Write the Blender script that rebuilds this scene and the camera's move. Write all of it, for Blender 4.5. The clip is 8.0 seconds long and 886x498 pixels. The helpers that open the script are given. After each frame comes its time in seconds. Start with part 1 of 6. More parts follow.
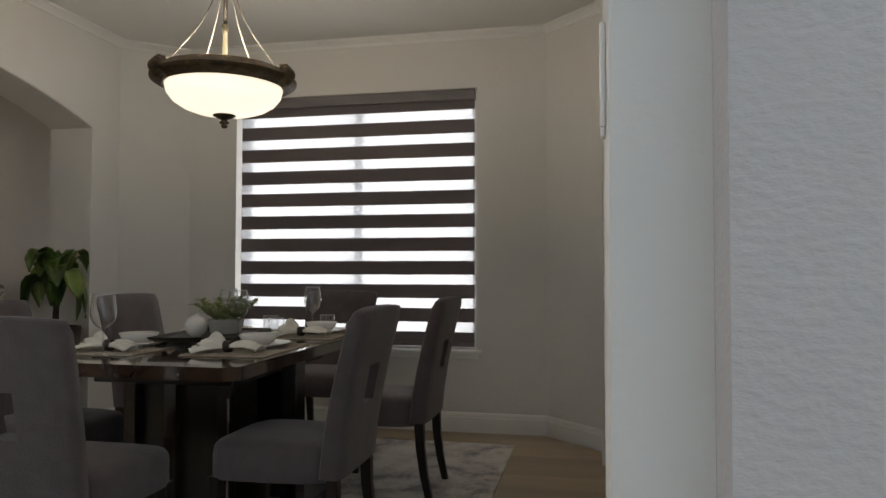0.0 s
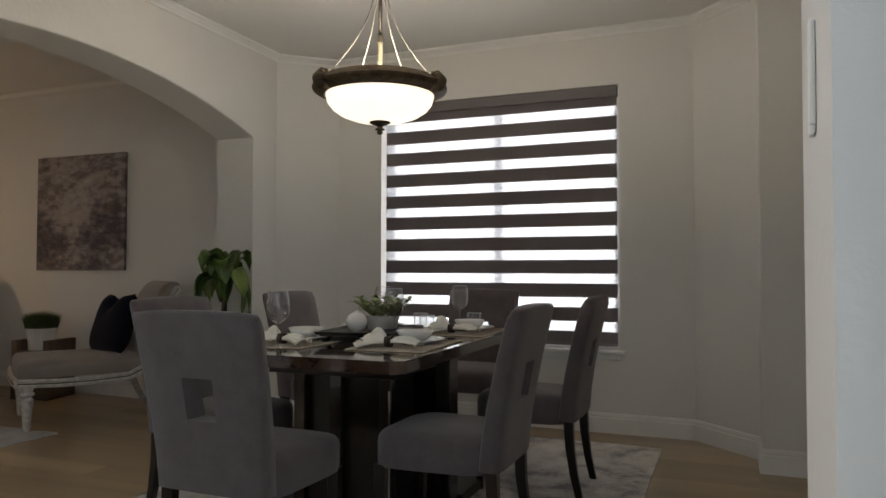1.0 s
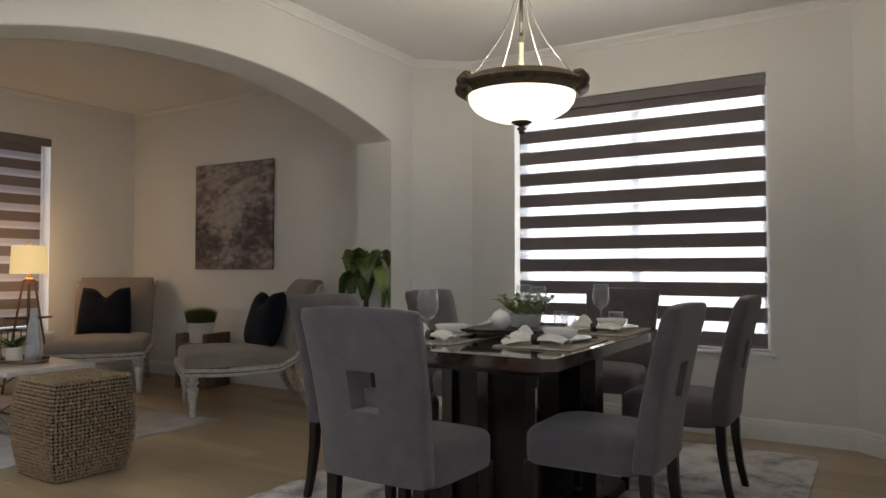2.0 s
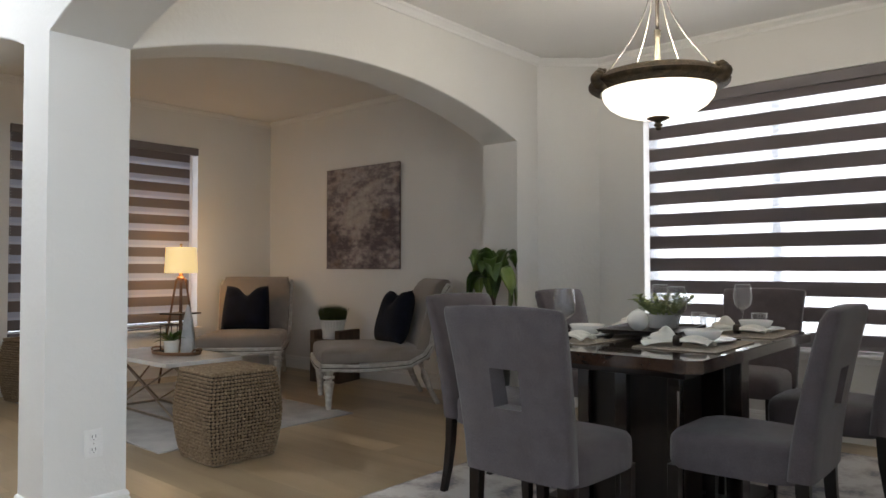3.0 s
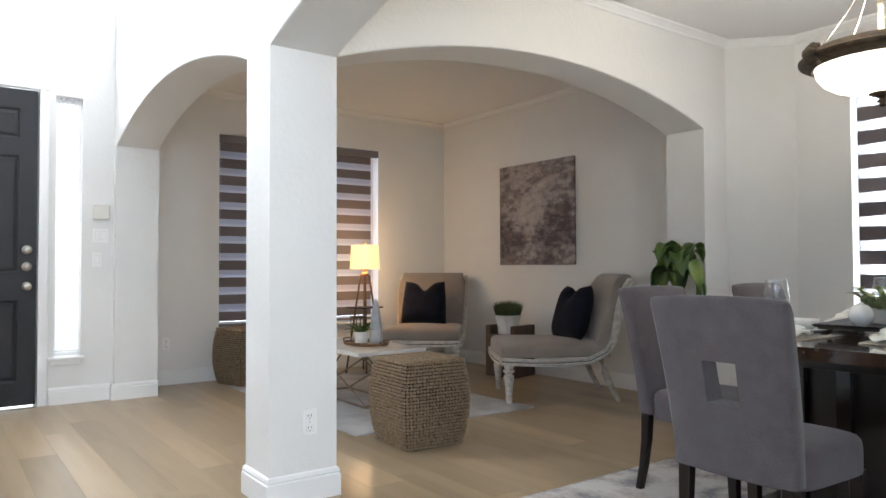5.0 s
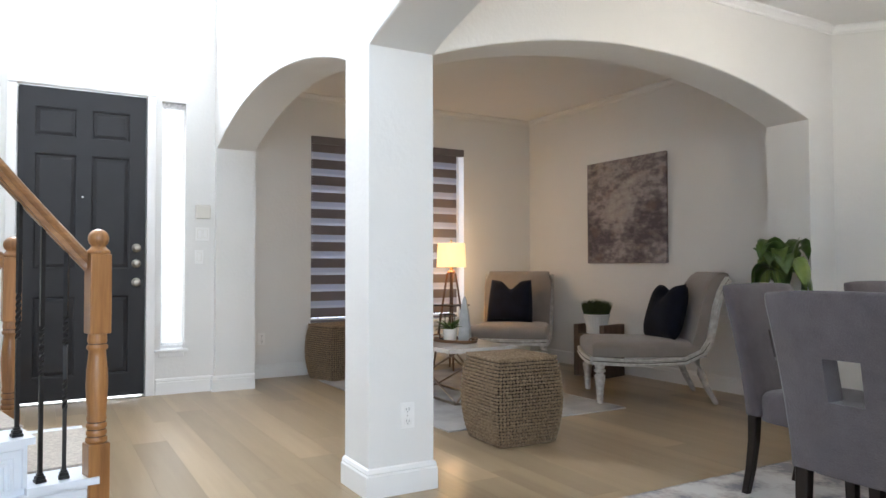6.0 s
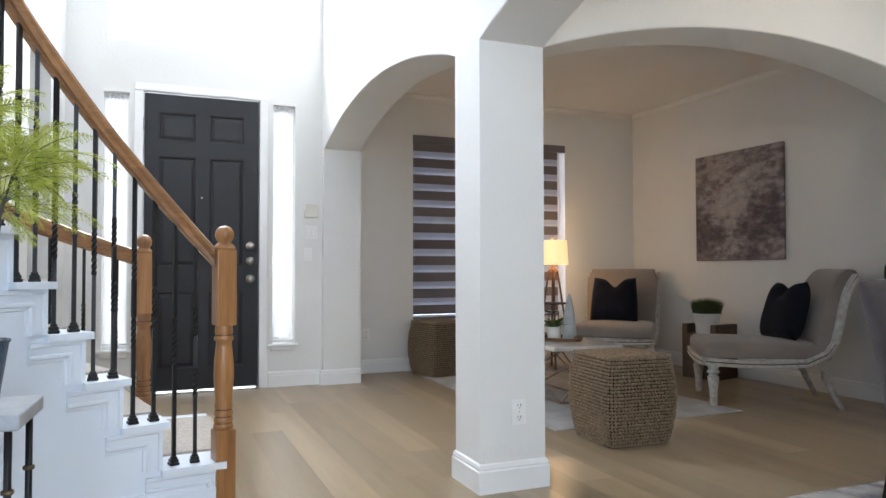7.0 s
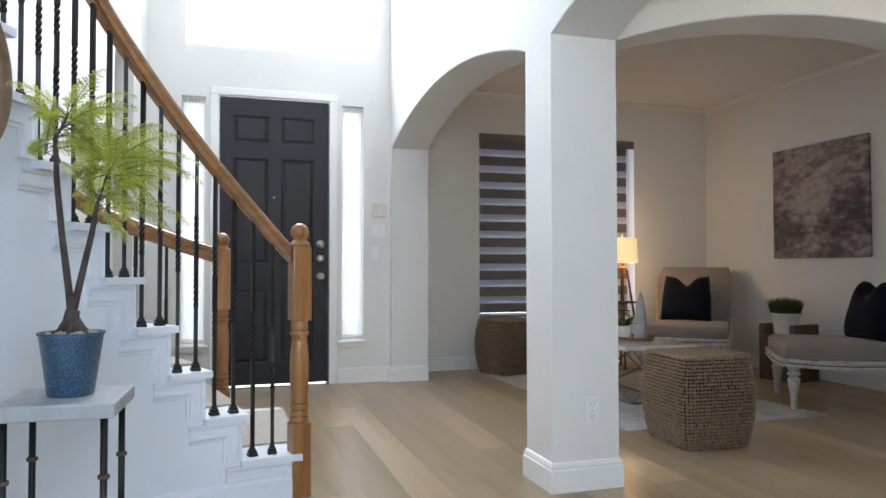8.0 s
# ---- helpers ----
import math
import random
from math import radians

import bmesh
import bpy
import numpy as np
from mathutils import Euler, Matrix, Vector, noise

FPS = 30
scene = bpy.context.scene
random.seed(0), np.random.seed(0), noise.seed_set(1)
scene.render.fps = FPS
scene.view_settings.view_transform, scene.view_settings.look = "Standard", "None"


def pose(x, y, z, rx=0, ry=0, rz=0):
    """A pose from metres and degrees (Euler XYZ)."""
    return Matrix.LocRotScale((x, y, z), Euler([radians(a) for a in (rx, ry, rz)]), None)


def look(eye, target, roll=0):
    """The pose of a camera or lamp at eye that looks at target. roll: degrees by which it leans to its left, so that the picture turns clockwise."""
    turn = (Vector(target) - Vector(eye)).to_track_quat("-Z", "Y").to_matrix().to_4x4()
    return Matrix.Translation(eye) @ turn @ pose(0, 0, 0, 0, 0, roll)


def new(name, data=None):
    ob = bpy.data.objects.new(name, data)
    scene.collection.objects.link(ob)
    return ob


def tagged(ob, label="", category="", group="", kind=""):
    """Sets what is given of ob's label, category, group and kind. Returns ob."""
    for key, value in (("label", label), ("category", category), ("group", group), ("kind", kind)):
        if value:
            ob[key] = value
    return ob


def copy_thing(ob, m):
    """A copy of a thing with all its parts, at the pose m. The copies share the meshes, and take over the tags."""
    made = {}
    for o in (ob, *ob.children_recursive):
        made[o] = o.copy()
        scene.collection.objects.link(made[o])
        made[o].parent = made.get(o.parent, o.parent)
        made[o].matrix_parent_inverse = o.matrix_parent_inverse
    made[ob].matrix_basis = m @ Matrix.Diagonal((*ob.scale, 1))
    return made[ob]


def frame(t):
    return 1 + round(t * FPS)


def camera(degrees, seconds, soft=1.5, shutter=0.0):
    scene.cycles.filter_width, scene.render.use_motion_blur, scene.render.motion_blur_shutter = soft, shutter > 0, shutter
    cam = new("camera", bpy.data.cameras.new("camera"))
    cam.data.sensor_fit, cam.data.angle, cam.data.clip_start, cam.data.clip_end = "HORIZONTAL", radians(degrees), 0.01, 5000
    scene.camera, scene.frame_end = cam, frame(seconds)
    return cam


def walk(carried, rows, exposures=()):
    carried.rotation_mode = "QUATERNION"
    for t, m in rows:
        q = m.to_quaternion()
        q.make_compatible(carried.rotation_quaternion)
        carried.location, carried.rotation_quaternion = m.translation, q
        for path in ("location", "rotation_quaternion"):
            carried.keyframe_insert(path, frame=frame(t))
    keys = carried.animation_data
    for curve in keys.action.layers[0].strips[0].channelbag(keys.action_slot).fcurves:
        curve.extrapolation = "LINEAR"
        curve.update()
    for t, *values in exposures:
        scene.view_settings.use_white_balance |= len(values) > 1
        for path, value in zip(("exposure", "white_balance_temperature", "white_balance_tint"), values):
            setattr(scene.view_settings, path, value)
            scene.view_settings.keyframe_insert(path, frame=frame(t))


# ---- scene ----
cam = camera(64.5, 8.0)
METRES, EYE, TILT, LEAN, TURN = 0.62, 0.93, 0.0, 0.0, 19.0
PATH = [
    (0, (0.335, 0.32, 1.098), (-0.075, 2.276, 1.162), 0.1),
    (0.5, (0.286, 0.278, 1.098), (-0.299, 2.19, 1.16), 0.1),
    (1, (0.241, 0.235, 1.099), (-0.507, 2.089, 1.159), 0.1),
    (1.5, (0.198, 0.204, 1.099), (-0.701, 1.99, 1.158), 0.1),
    (2, (0.16, 0.153, 1.098), (-0.891, 1.853, 1.154), 0.0),
    (2.2, (0.147, 0.133, 1.102), (-0.963, 1.795, 1.158), -0.1),
    (3.3, (0.087, 0.049, 1.095), (-1.281, 1.507, 1.149), -0.0),
    (3.5, (0.076, 0.036, 1.092), (-1.325, 1.462, 1.146), -0.0),
    (4, (0.041, 0.0, 1.082), (-1.448, 1.334, 1.136), -0.1),
    (4.2, (0.026, -0.018, 1.076), (-1.493, 1.282, 1.13), -0.2),
    (5.5, (-0.004, -0.091, 1.057), (-1.674, 1.007, 1.111), -0.1),
    (6, (-0.038, -0.135, 1.043), (-1.773, 0.86, 1.098), -0.1),
    (6.5, (-0.064, -0.171, 1.033), (-1.86, 0.708, 1.087), -0.2),
    (7, (-0.087, -0.205, 1.023), (-1.937, 0.553, 1.077), -0.1),
    (7.5, (-0.096, -0.227, 1.008), (-1.988, 0.418, 1.064), -0.1),
    (8, (-0.102, -0.24, 1.01), (-2.012, 0.35, 1.063), -0.1),
]
EXPOSURES = [(0.0, -1.24, 7000, 10), (1.0, -1.05, 6900, 10), (2.0, -0.68, 6750, 10), (3.4, -0.36, 6360, 10), (4.2, -0.05, 6250, 10), (5.5, 0.18, 6130, 10), (6.5, 0.02, 6100, 10), (8.0, -0.33, 6050, 10)]
walk(cam, [(t, look(eye, target, roll)) for t, eye, target, roll in PATH], EXPOSURES)

# ---- world and light ----
world = bpy.data.worlds.new("sky")
scene.world = world
world.use_nodes = True
wn = world.node_tree
sky = wn.nodes.new("ShaderNodeTexSky")
sky.sky_type, sky.sun_disc = "NISHITA", False
sky.sun_elevation, sky.sun_rotation = radians(54), radians(172)
wn.nodes["Background"].inputs[1].default_value = 0.12
wn.links.new(sky.outputs[0], wn.nodes["Background"].inputs[0])
sun_data = bpy.data.lights.new("sun", "SUN")
sun_data.energy, sun_data.angle, sun_data.color = 2.0, radians(0.5), (1.0, 0.95, 0.88)
sun = new("sun", sun_data)
sun.matrix_world = look((2, -14, 20), (0, 0, 0))


def area_light(name, eye, target, w, h, power, color):
    """Sky light that comes in through an opening."""
    data = bpy.data.lights.new(name, "AREA")
    data.shape, data.size, data.size_y, data.energy, data.color = "RECTANGLE", w, h, power, color
    ob = new(name, data)
    ob.matrix_world = look(eye, target)
    return ob


def point_light(name, at, power, color, radius):
    data = bpy.data.lights.new(name, "POINT")
    data.energy, data.color, data.shadow_soft_size = power, color, radius
    ob = new(name, data)
    ob.location = at
    return ob


area_light("foyer_window_light", (-6.49, 0.165, 3.75), (0, 0.165, 3.0), 1.4, 1.8, 300, (0.93, 0.96, 1.0))
area_light("hall_window_light", (6.19, 0.1, 3.95), (-6.0, 0.0, 1.6), 1.8, 1.6, 150, (0.92, 0.95, 1.0))
# the low and the side lamp sit in unseen windows, added to brighten the stairs
area_light("hall_low_added_light", (6.19, -1.4, 1.9), (-2.4, -0.7, 0.9), 1.5, 2.2, 195, (0.88, 0.94, 1.0))
area_light("hall_side_added_light", (2.25, 1.47, 1.9), (2.25, 0, 1.8), 1.8, 2.5, 330, (0.47, 0.71, 1.0))
area_light("dining_window_light", (-1.33, 5.31, 1.47), (-1.33, 0, 1.2), 1.75, 1.75, 40, (0.97, 0.98, 1.0))
area_light("living_window_light", (-6.91, 3.08, 1.47), (0, 3.0, 1.2), 1.72, 1.75, 0.6, (0.95, 0.97, 1.0))
point_light("pendant_bulb", (-1.29, 3.22, 2.03), 62, (1.0, 0.90, 0.76), 0.08)
point_light("floor_lamp_bulb", (-6.3, 3.56, 1.17), 12.0, (1.0, 0.62, 0.30), 0.05)


# ---- materials ----
def mat(name, col, rough=0.6, metal=0.0, var=0.06, scale=6.0, bump=0.0, bscale=60.0, grain=0.0, col2=None, spec=0.5, sheen=0.0, coat=0.0, emit=0.0, stretch=(1, 1, 1), rnd=0.0, deep=0.004):
    """Principled paint with variation at two scales: broad patches and fine grain."""
    m = bpy.data.materials.new(name)
    m.use_nodes = True
    nt = m.node_tree
    N, L = nt.nodes.new, nt.links.new
    b = nt.nodes["Principled BSDF"]
    b.inputs["Roughness"].default_value, b.inputs["Metallic"].default_value = rough, metal
    b.inputs["Specular IOR Level"].default_value = spec
    b.inputs["Sheen Weight"].default_value = sheen
    b.inputs["Coat Weight"].default_value = coat
    tc = N("ShaderNodeTexCoord")
    mp = N("ShaderNodeMapping")
    mp.inputs["Scale"].default_value = stretch
    L(tc.outputs["Object"], mp.inputs[0])
    n1, n2 = N("ShaderNodeTexNoise"), N("ShaderNodeTexNoise")
    n1.inputs["Scale"].default_value, n2.inputs["Scale"].default_value = scale, bscale
    n1.inputs["Detail"].default_value, n2.inputs["Detail"].default_value = 3, 4
    L(mp.outputs[0], n1.inputs[0]), L(mp.outputs[0], n2.inputs[0])
    ramp = N("ShaderNodeMixRGB")
    c2 = col2 or tuple(max(0.0, c * (1 - 2 * var)) for c in col)
    c1 = col if col2 else tuple(min(1.0, c * (1 + var)) for c in col)
    ramp.inputs[1].default_value, ramp.inputs[2].default_value = (*c1, 1), (*c2, 1)
    mr = N("ShaderNodeMapRange")
    mr.inputs[1].default_value, mr.inputs[2].default_value = 0.3, 0.7
    L(n1.outputs[0], mr.inputs[0]), L(mr.outputs[0], ramp.inputs[0])
    out = ramp.outputs[0]
    if grain:
        g = N("ShaderNodeMixRGB")
        g.blend_type = "MULTIPLY"
        g.inputs[0].default_value = grain
        L(out, g.inputs[1]), L(n2.outputs[0], g.inputs[2])
        br = N("ShaderNodeBrightContrast")
        br.inputs[1].default_value = 0.0
        sc = N("ShaderNodeMixRGB")
        sc.blend_type = "MULTIPLY"
        sc.inputs[0].default_value = 1.0
        k = 1 + grain * 0.9
        sc.inputs[2].default_value = (k, k, k, 1)
        L(g.outputs[0], sc.inputs[1])
        out = sc.outputs[0]
    if rnd:
        oi = N("ShaderNodeObjectInfo")
        hs = N("ShaderNodeHueSaturation")
        mv = N("ShaderNodeMapRange")
        mv.inputs[3].default_value, mv.inputs[4].default_value = 1 - rnd, 1 + rnd
        L(oi.outputs["Random"], mv.inputs[0]), L(mv.outputs[0], hs.inputs["Value"]), L(out, hs.inputs["Color"])
        out = hs.outputs[0]
    L(out, b.inputs["Base Color"])
    if bump:
        bp = N("ShaderNodeBump")
        bp.inputs["Strength"].default_value, bp.inputs["Distance"].default_value = bump, deep
        L(n2.outputs[0], bp.inputs["Height"]), L(bp.outputs[0], b.inputs["Normal"])
    if emit:
        L(out, b.inputs["Emission Color"])
        b.inputs["Emission Strength"].default_value = emit
    return m


def thin_glass(name, tint, gloss=0.02):
    """Clear sheet glass: light passes straight on, with a reflection that grows at a slant."""
    m = bpy.data.materials.new(name)
    m.use_nodes = True
    nt = m.node_tree
    N, L = nt.nodes.new, nt.links.new
    tr, gl, mix, fr = N("ShaderNodeBsdfTransparent"), N("ShaderNodeBsdfGlossy"), N("ShaderNodeMixShader"), N("ShaderNodeLayerWeight")
    tr.inputs[0].default_value = (*tint, 1)
    gl.inputs["Roughness"].default_value = gloss
    fr.inputs[0].default_value = 0.5
    pw, ad = N("ShaderNodeMath"), N("ShaderNodeMath")
    pw.operation, ad.operation = "POWER", "MULTIPLY_ADD"
    pw.inputs[1].default_value = 2.0
    ad.inputs[1].default_value, ad.inputs[2].default_value = 0.95, 0.10
    L(fr.outputs["Facing"], pw.inputs[0]), L(pw.outputs[0], ad.inputs[0])
    L(ad.outputs[0], mix.inputs[0]), L(tr.outputs[0], mix.inputs[1]), L(gl.outputs[0], mix.inputs[2])
    L(mix.outputs[0], nt.nodes["Material Output"].inputs[0])
    return m


def cloth(name, col, through_amount, holes=0.0):
    """Thin woven cloth that lets part of the light through."""
    m = bpy.data.materials.new(name)
    m.use_nodes = True
    nt = m.node_tree
    N, L = nt.nodes.new, nt.links.new
    b = nt.nodes["Principled BSDF"]
    b.inputs["Base Color"].default_value, b.inputs["Roughness"].default_value = (*col, 1), 0.9
    t = N("ShaderNodeBsdfTranslucent")
    t.inputs[0].default_value = (*col, 1)
    w = N("ShaderNodeTexWave")
    w.inputs["Scale"].default_value = 300
    mix = N("ShaderNodeMixShader")
    mix.inputs[0].default_value = through_amount
    bp = N("ShaderNodeBump")
    bp.inputs["Strength"].default_value, bp.inputs["Distance"].default_value = 0.1, 0.001
    L(w.outputs[0], bp.inputs["Height"]), L(bp.outputs[0], b.inputs["Normal"])
    L(b.outputs[0], mix.inputs[1]), L(t.outputs[0], mix.inputs[2])
    gaps, weave = N("ShaderNodeBsdfTransparent"), N("ShaderNodeMixShader")
    weave.inputs[0].default_value = holes
    L(mix.outputs[0], weave.inputs[1]), L(gaps.outputs[0], weave.inputs[2])
    L(weave.outputs[0], nt.nodes["Material Output"].inputs[0])
    return m


def plain_glow(name, col, strength):
    m = bpy.data.materials.new(name)
    m.use_nodes = True
    nt = m.node_tree
    e = nt.nodes.new("ShaderNodeEmission")
    e.inputs[0].default_value, e.inputs[1].default_value = (*col, 1), strength
    nt.links.new(e.outputs[0], nt.nodes["Material Output"].inputs[0])
    return m


def wood(name, light, dark, rough, rnd=0.0, along=0, ring=9.0, coat=0.0, spec=0.5, fine=0.3):
    """Long grain along one axis, with streaks and pores."""
    m = bpy.data.materials.new(name)
    m.use_nodes = True
    nt = m.node_tree
    N, L = nt.nodes.new, nt.links.new
    b = nt.nodes["Principled BSDF"]
    b.inputs["Roughness"].default_value, b.inputs["Coat Weight"].default_value = rough, coat
    b.inputs["Specular IOR Level"].default_value = spec
    tc, mp, oi = N("ShaderNodeTexCoord"), N("ShaderNodeMapping"), N("ShaderNodeObjectInfo")
    s = [ring, ring, ring]
    s[along] = ring * 0.07
    mp.inputs["Scale"].default_value = s
    add = N("ShaderNodeVectorMath")
    mul = N("ShaderNodeMath")
    mul.operation = "MULTIPLY"
    mul.inputs[1].default_value = 37.0
    L(oi.outputs["Random"], mul.inputs[0])
    L(tc.outputs["Object"], add.inputs[0]), L(mul.outputs[0], add.inputs[1]), L(add.outputs[0], mp.inputs[0])
    n1, n2 = N("ShaderNodeTexNoise"), N("ShaderNodeTexNoise")
    n1.inputs["Scale"].default_value, n1.inputs["Detail"].default_value, n1.inputs["Distortion"].default_value = 1.2, 5, 0.8
    n2.inputs["Scale"].default_value, n2.inputs["Detail"].default_value = 9.0, 3
    L(mp.outputs[0], n1.inputs[0]), L(mp.outputs[0], n2.inputs[0])
    mixn = N("ShaderNodeMixRGB")
    mixn.inputs[0].default_value = fine
    L(n1.outputs[0], mixn.inputs[1]), L(n2.outputs[0], mixn.inputs[2])
    mr = N("ShaderNodeMapRange")
    mr.inputs[1].default_value, mr.inputs[2].default_value = 0.32, 0.68
    L(mixn.outputs[0], mr.inputs[0])
    ramp = N("ShaderNodeMixRGB")
    ramp.inputs[1].default_value, ramp.inputs[2].default_value = (*light, 1), (*dark, 1)
    L(mr.outputs[0], ramp.inputs[0])
    hs, mv = N("ShaderNodeHueSaturation"), N("ShaderNodeMapRange")
    mv.inputs[3].default_value, mv.inputs[4].default_value = 1 - rnd, 1 + rnd
    L(oi.outputs["Random"], mv.inputs[0]), L(mv.outputs[0], hs.inputs["Value"]), L(ramp.outputs[0], hs.inputs["Color"])
    L(hs.outputs[0], b.inputs["Base Color"])
    bp = N("ShaderNodeBump")
    bp.inputs["Strength"].default_value, bp.inputs["Distance"].default_value = 0.15, 0.002
    L(n2.outputs[0], bp.inputs["Height"]), L(bp.outputs[0], b.inputs["Normal"])
    return m


PAINT = mat("wall_paint", (0.73, 0.72, 0.695), 0.75, var=0.015, scale=1.5, bump=0.5, bscale=38, deep=0.004)
# greyer base than the wall paint: the hall wall's shade is in the colour
KNOCKDOWN_SHADED = mat("shaded_knockdown_paint", (0.45, 0.44, 0.45), 0.7, var=0.02, scale=2, bump=0.5, bscale=52, deep=0.005, stretch=(1.0, 1.0, 1.8))
CEIL = mat("ceiling_paint", (0.74, 0.73, 0.71), 0.85, var=0.015, scale=1.2, bump=0.4, bscale=70)
# cooler than the trim: the bluish daylight on the stairs is in this colour
STAIR_PAINT_BLUE_LIT = mat("stair_paint_blue_lit", (0.745, 0.79, 0.85), 0.4, var=0.02, scale=3, bump=0.06, bscale=30)
TRIM = mat("trim_paint", (0.80, 0.795, 0.78), 0.35, var=0.015, scale=3, bump=0.04, bscale=30)
OAK_FLOOR = wood("oak_floor", (0.390, 0.300, 0.190), (0.290, 0.212, 0.126), 0.30, rnd=0.19, ring=4.0, fine=0.2)
OAK = wood("oak_rail", (0.42, 0.195, 0.06), (0.18, 0.074, 0.02), 0.38, along=2, ring=13, coat=0.3)
OAK_STAIN = mat("dark_oak_stain", (0.07, 0.028, 0.010), 0.5, var=0.2, scale=40)
OAK_Y = wood("oak_rail_long", (0.38, 0.185, 0.068), (0.17, 0.074, 0.025), 0.36, along=1, ring=14, coat=0.3)
ESPRESSO = wood("espresso_wood", (0.016, 0.009, 0.007), (0.006, 0.0035, 0.003), 0.3, along=2, spec=0.4)
TABLE_WOOD = wood("table_wood", (0.075, 0.040, 0.025), (0.028, 0.015, 0.010), 0.12, along=1, coat=0.8, spec=0.5)
PILASTER = wood("pilaster_wood", (0.026, 0.016, 0.012), (0.012, 0.007, 0.005), 0.22, along=2, coat=0.4)
FABRIC = mat("grey_fabric", (0.097, 0.080, 0.085), 0.95, var=0.08, scale=16, bump=0.7, bscale=210, grain=0.4, sheen=0.24)
CREAM = mat("beige_linen", (0.235, 0.20, 0.176), 0.95, var=0.05, scale=6, bump=0.4, bscale=380, grain=0.2, sheen=0.2)
NAVY = mat("navy_velvet", (0.0045, 0.0065, 0.016), 0.95, var=0.25, scale=9, bump=0.4, bscale=300, sheen=0.04, spec=0.2)
DISTRESSED = mat("distressed_white", (0.60, 0.58, 0.54), 0.6, scale=30, col2=(0.36, 0.33, 0.295), bump=0.3, bscale=60, grain=0.25)
SEAGRASS = mat("seagrass", (0.285, 0.207, 0.13), 0.8, scale=55, col2=(0.14, 0.09, 0.05), bump=0.8, bscale=140, grain=0.5)
# near-black, so the shade in the weave's gaps is painted on the core
WEAVE_GAP_SHADE = mat("weave_gap_shade", (0.022, 0.014, 0.009), 0.95, var=0.2, scale=30)
BLIND_DARK = cloth("blind_dark", (0.155, 0.136, 0.142), 0.075)
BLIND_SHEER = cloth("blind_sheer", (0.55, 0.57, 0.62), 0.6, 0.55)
# living room copies of the sheer, dimmed and blued for weaker daylight behind them
BLIND_SHEER_DIM = cloth("blind_sheer_dense_dimmed", (0.42, 0.46, 0.57), 0.15, 0.02)
BLIND_SHEER_SLIT = cloth("blind_sheer_single_dimmed", (0.55, 0.58, 0.66), 0.3, 0.09)
VALANCE = mat("blind_valance", (0.16, 0.145, 0.15), 0.55, var=0.04, scale=8, bump=0.2, bscale=300)
LACE = mat("lace", (0.74, 0.72, 0.71), 0.9, var=0.18, scale=70, bump=0.8, bscale=120)
SHEER = cloth("sheer_curtain", (0.93, 0.93, 0.92), 0.6)
GLASS = thin_glass("clear_glass", (0.965, 0.97, 0.975))
PANE = thin_glass("window_glass", (0.98, 0.985, 0.985))
MIRROR = mat("mirror_silver", (0.9, 0.9, 0.9), 0.02, metal=1.0, var=0.0)
CERAMIC = mat("white_ceramic", (0.78, 0.77, 0.74), 0.22, var=0.02, scale=12, coat=0.3)
CONCRETE = mat("pale_concrete", (0.50, 0.48, 0.45), 0.8, var=0.08, scale=14, bump=0.3, bscale=60)
NAPKIN = mat("cream_napkin", (0.83, 0.80, 0.72), 0.9, var=0.05, scale=20, bump=0.4, bscale=260)
PLACEMAT = mat("woven_placemat", (0.36, 0.31, 0.25), 0.9, var=0.12, scale=30, bump=0.9, bscale=160, grain=0.4)
BRONZE = mat("aged_bronze", (0.13, 0.092, 0.052), 0.5, metal=0.5, scale=30, col2=(0.045, 0.032, 0.02), bump=0.8, bscale=70)
BRASS = mat("pale_brass", (0.30, 0.27, 0.20), 0.4, metal=0.8, var=0.08, scale=30)
CHAIN_SILK = mat("ivory_cord", (0.24, 0.23, 0.21), 0.5, var=0.1, scale=80, bump=0.6, bscale=200)
IRON = mat("black_iron", (0.012, 0.011, 0.011), 0.42, metal=0.3, var=0.15, scale=30, bump=0.15, bscale=90)
NICKEL = mat("satin_nickel", (0.40, 0.38, 0.34), 0.34, metal=1.0, var=0.04, scale=40)
CHROME = mat("chrome_strip", (0.75, 0.75, 0.76), 0.12, metal=1.0, var=0.02, scale=20)
DOOR_PAINT = mat("charcoal_door_paint", (0.018, 0.018, 0.021), 0.5, spec=0.35, var=0.06, scale=4, bump=0.08, bscale=50)
PLASTIC = mat("white_plastic", (0.80, 0.79, 0.77), 0.4, var=0.01, scale=8)
CARPET = mat("beige_carpet", (0.45, 0.41, 0.36), 1.0, var=0.1, scale=60, bump=0.9, bscale=300, grain=0.4)
BLUE_POT = mat("blue_speckle_glaze", (0.003, 0.009, 0.030), 0.32, scale=230, col2=(0.055, 0.135, 0.215), bump=0.5, bscale=260, coat=0.3, grain=0.5)
STONE_TOP = mat("grey_stone_top", (0.36, 0.37, 0.38), 0.6, var=0.08, scale=8, bump=0.2, bscale=60, grain=0.2)
BARK = mat("plant_bark", (0.075, 0.052, 0.042), 0.85, var=0.25, scale=30, bump=0.8, bscale=90)
FERN = mat("fern_green", (0.58, 0.58, 0.08), 0.6, scale=14, col2=(0.29, 0.34, 0.035))
FERN_STEM = mat("fern_stem", (0.07, 0.07, 0.025), 0.6, var=0.2)
LEAF = mat("glossy_leaf", (0.080, 0.145, 0.022), 0.36, scale=9, col2=(0.028, 0.065, 0.011), bump=0.2, bscale=40)
LEAF_PALE = mat("pale_leaf_edge", (0.18, 0.24, 0.04), 0.4, scale=9, col2=(0.06, 0.13, 0.02))
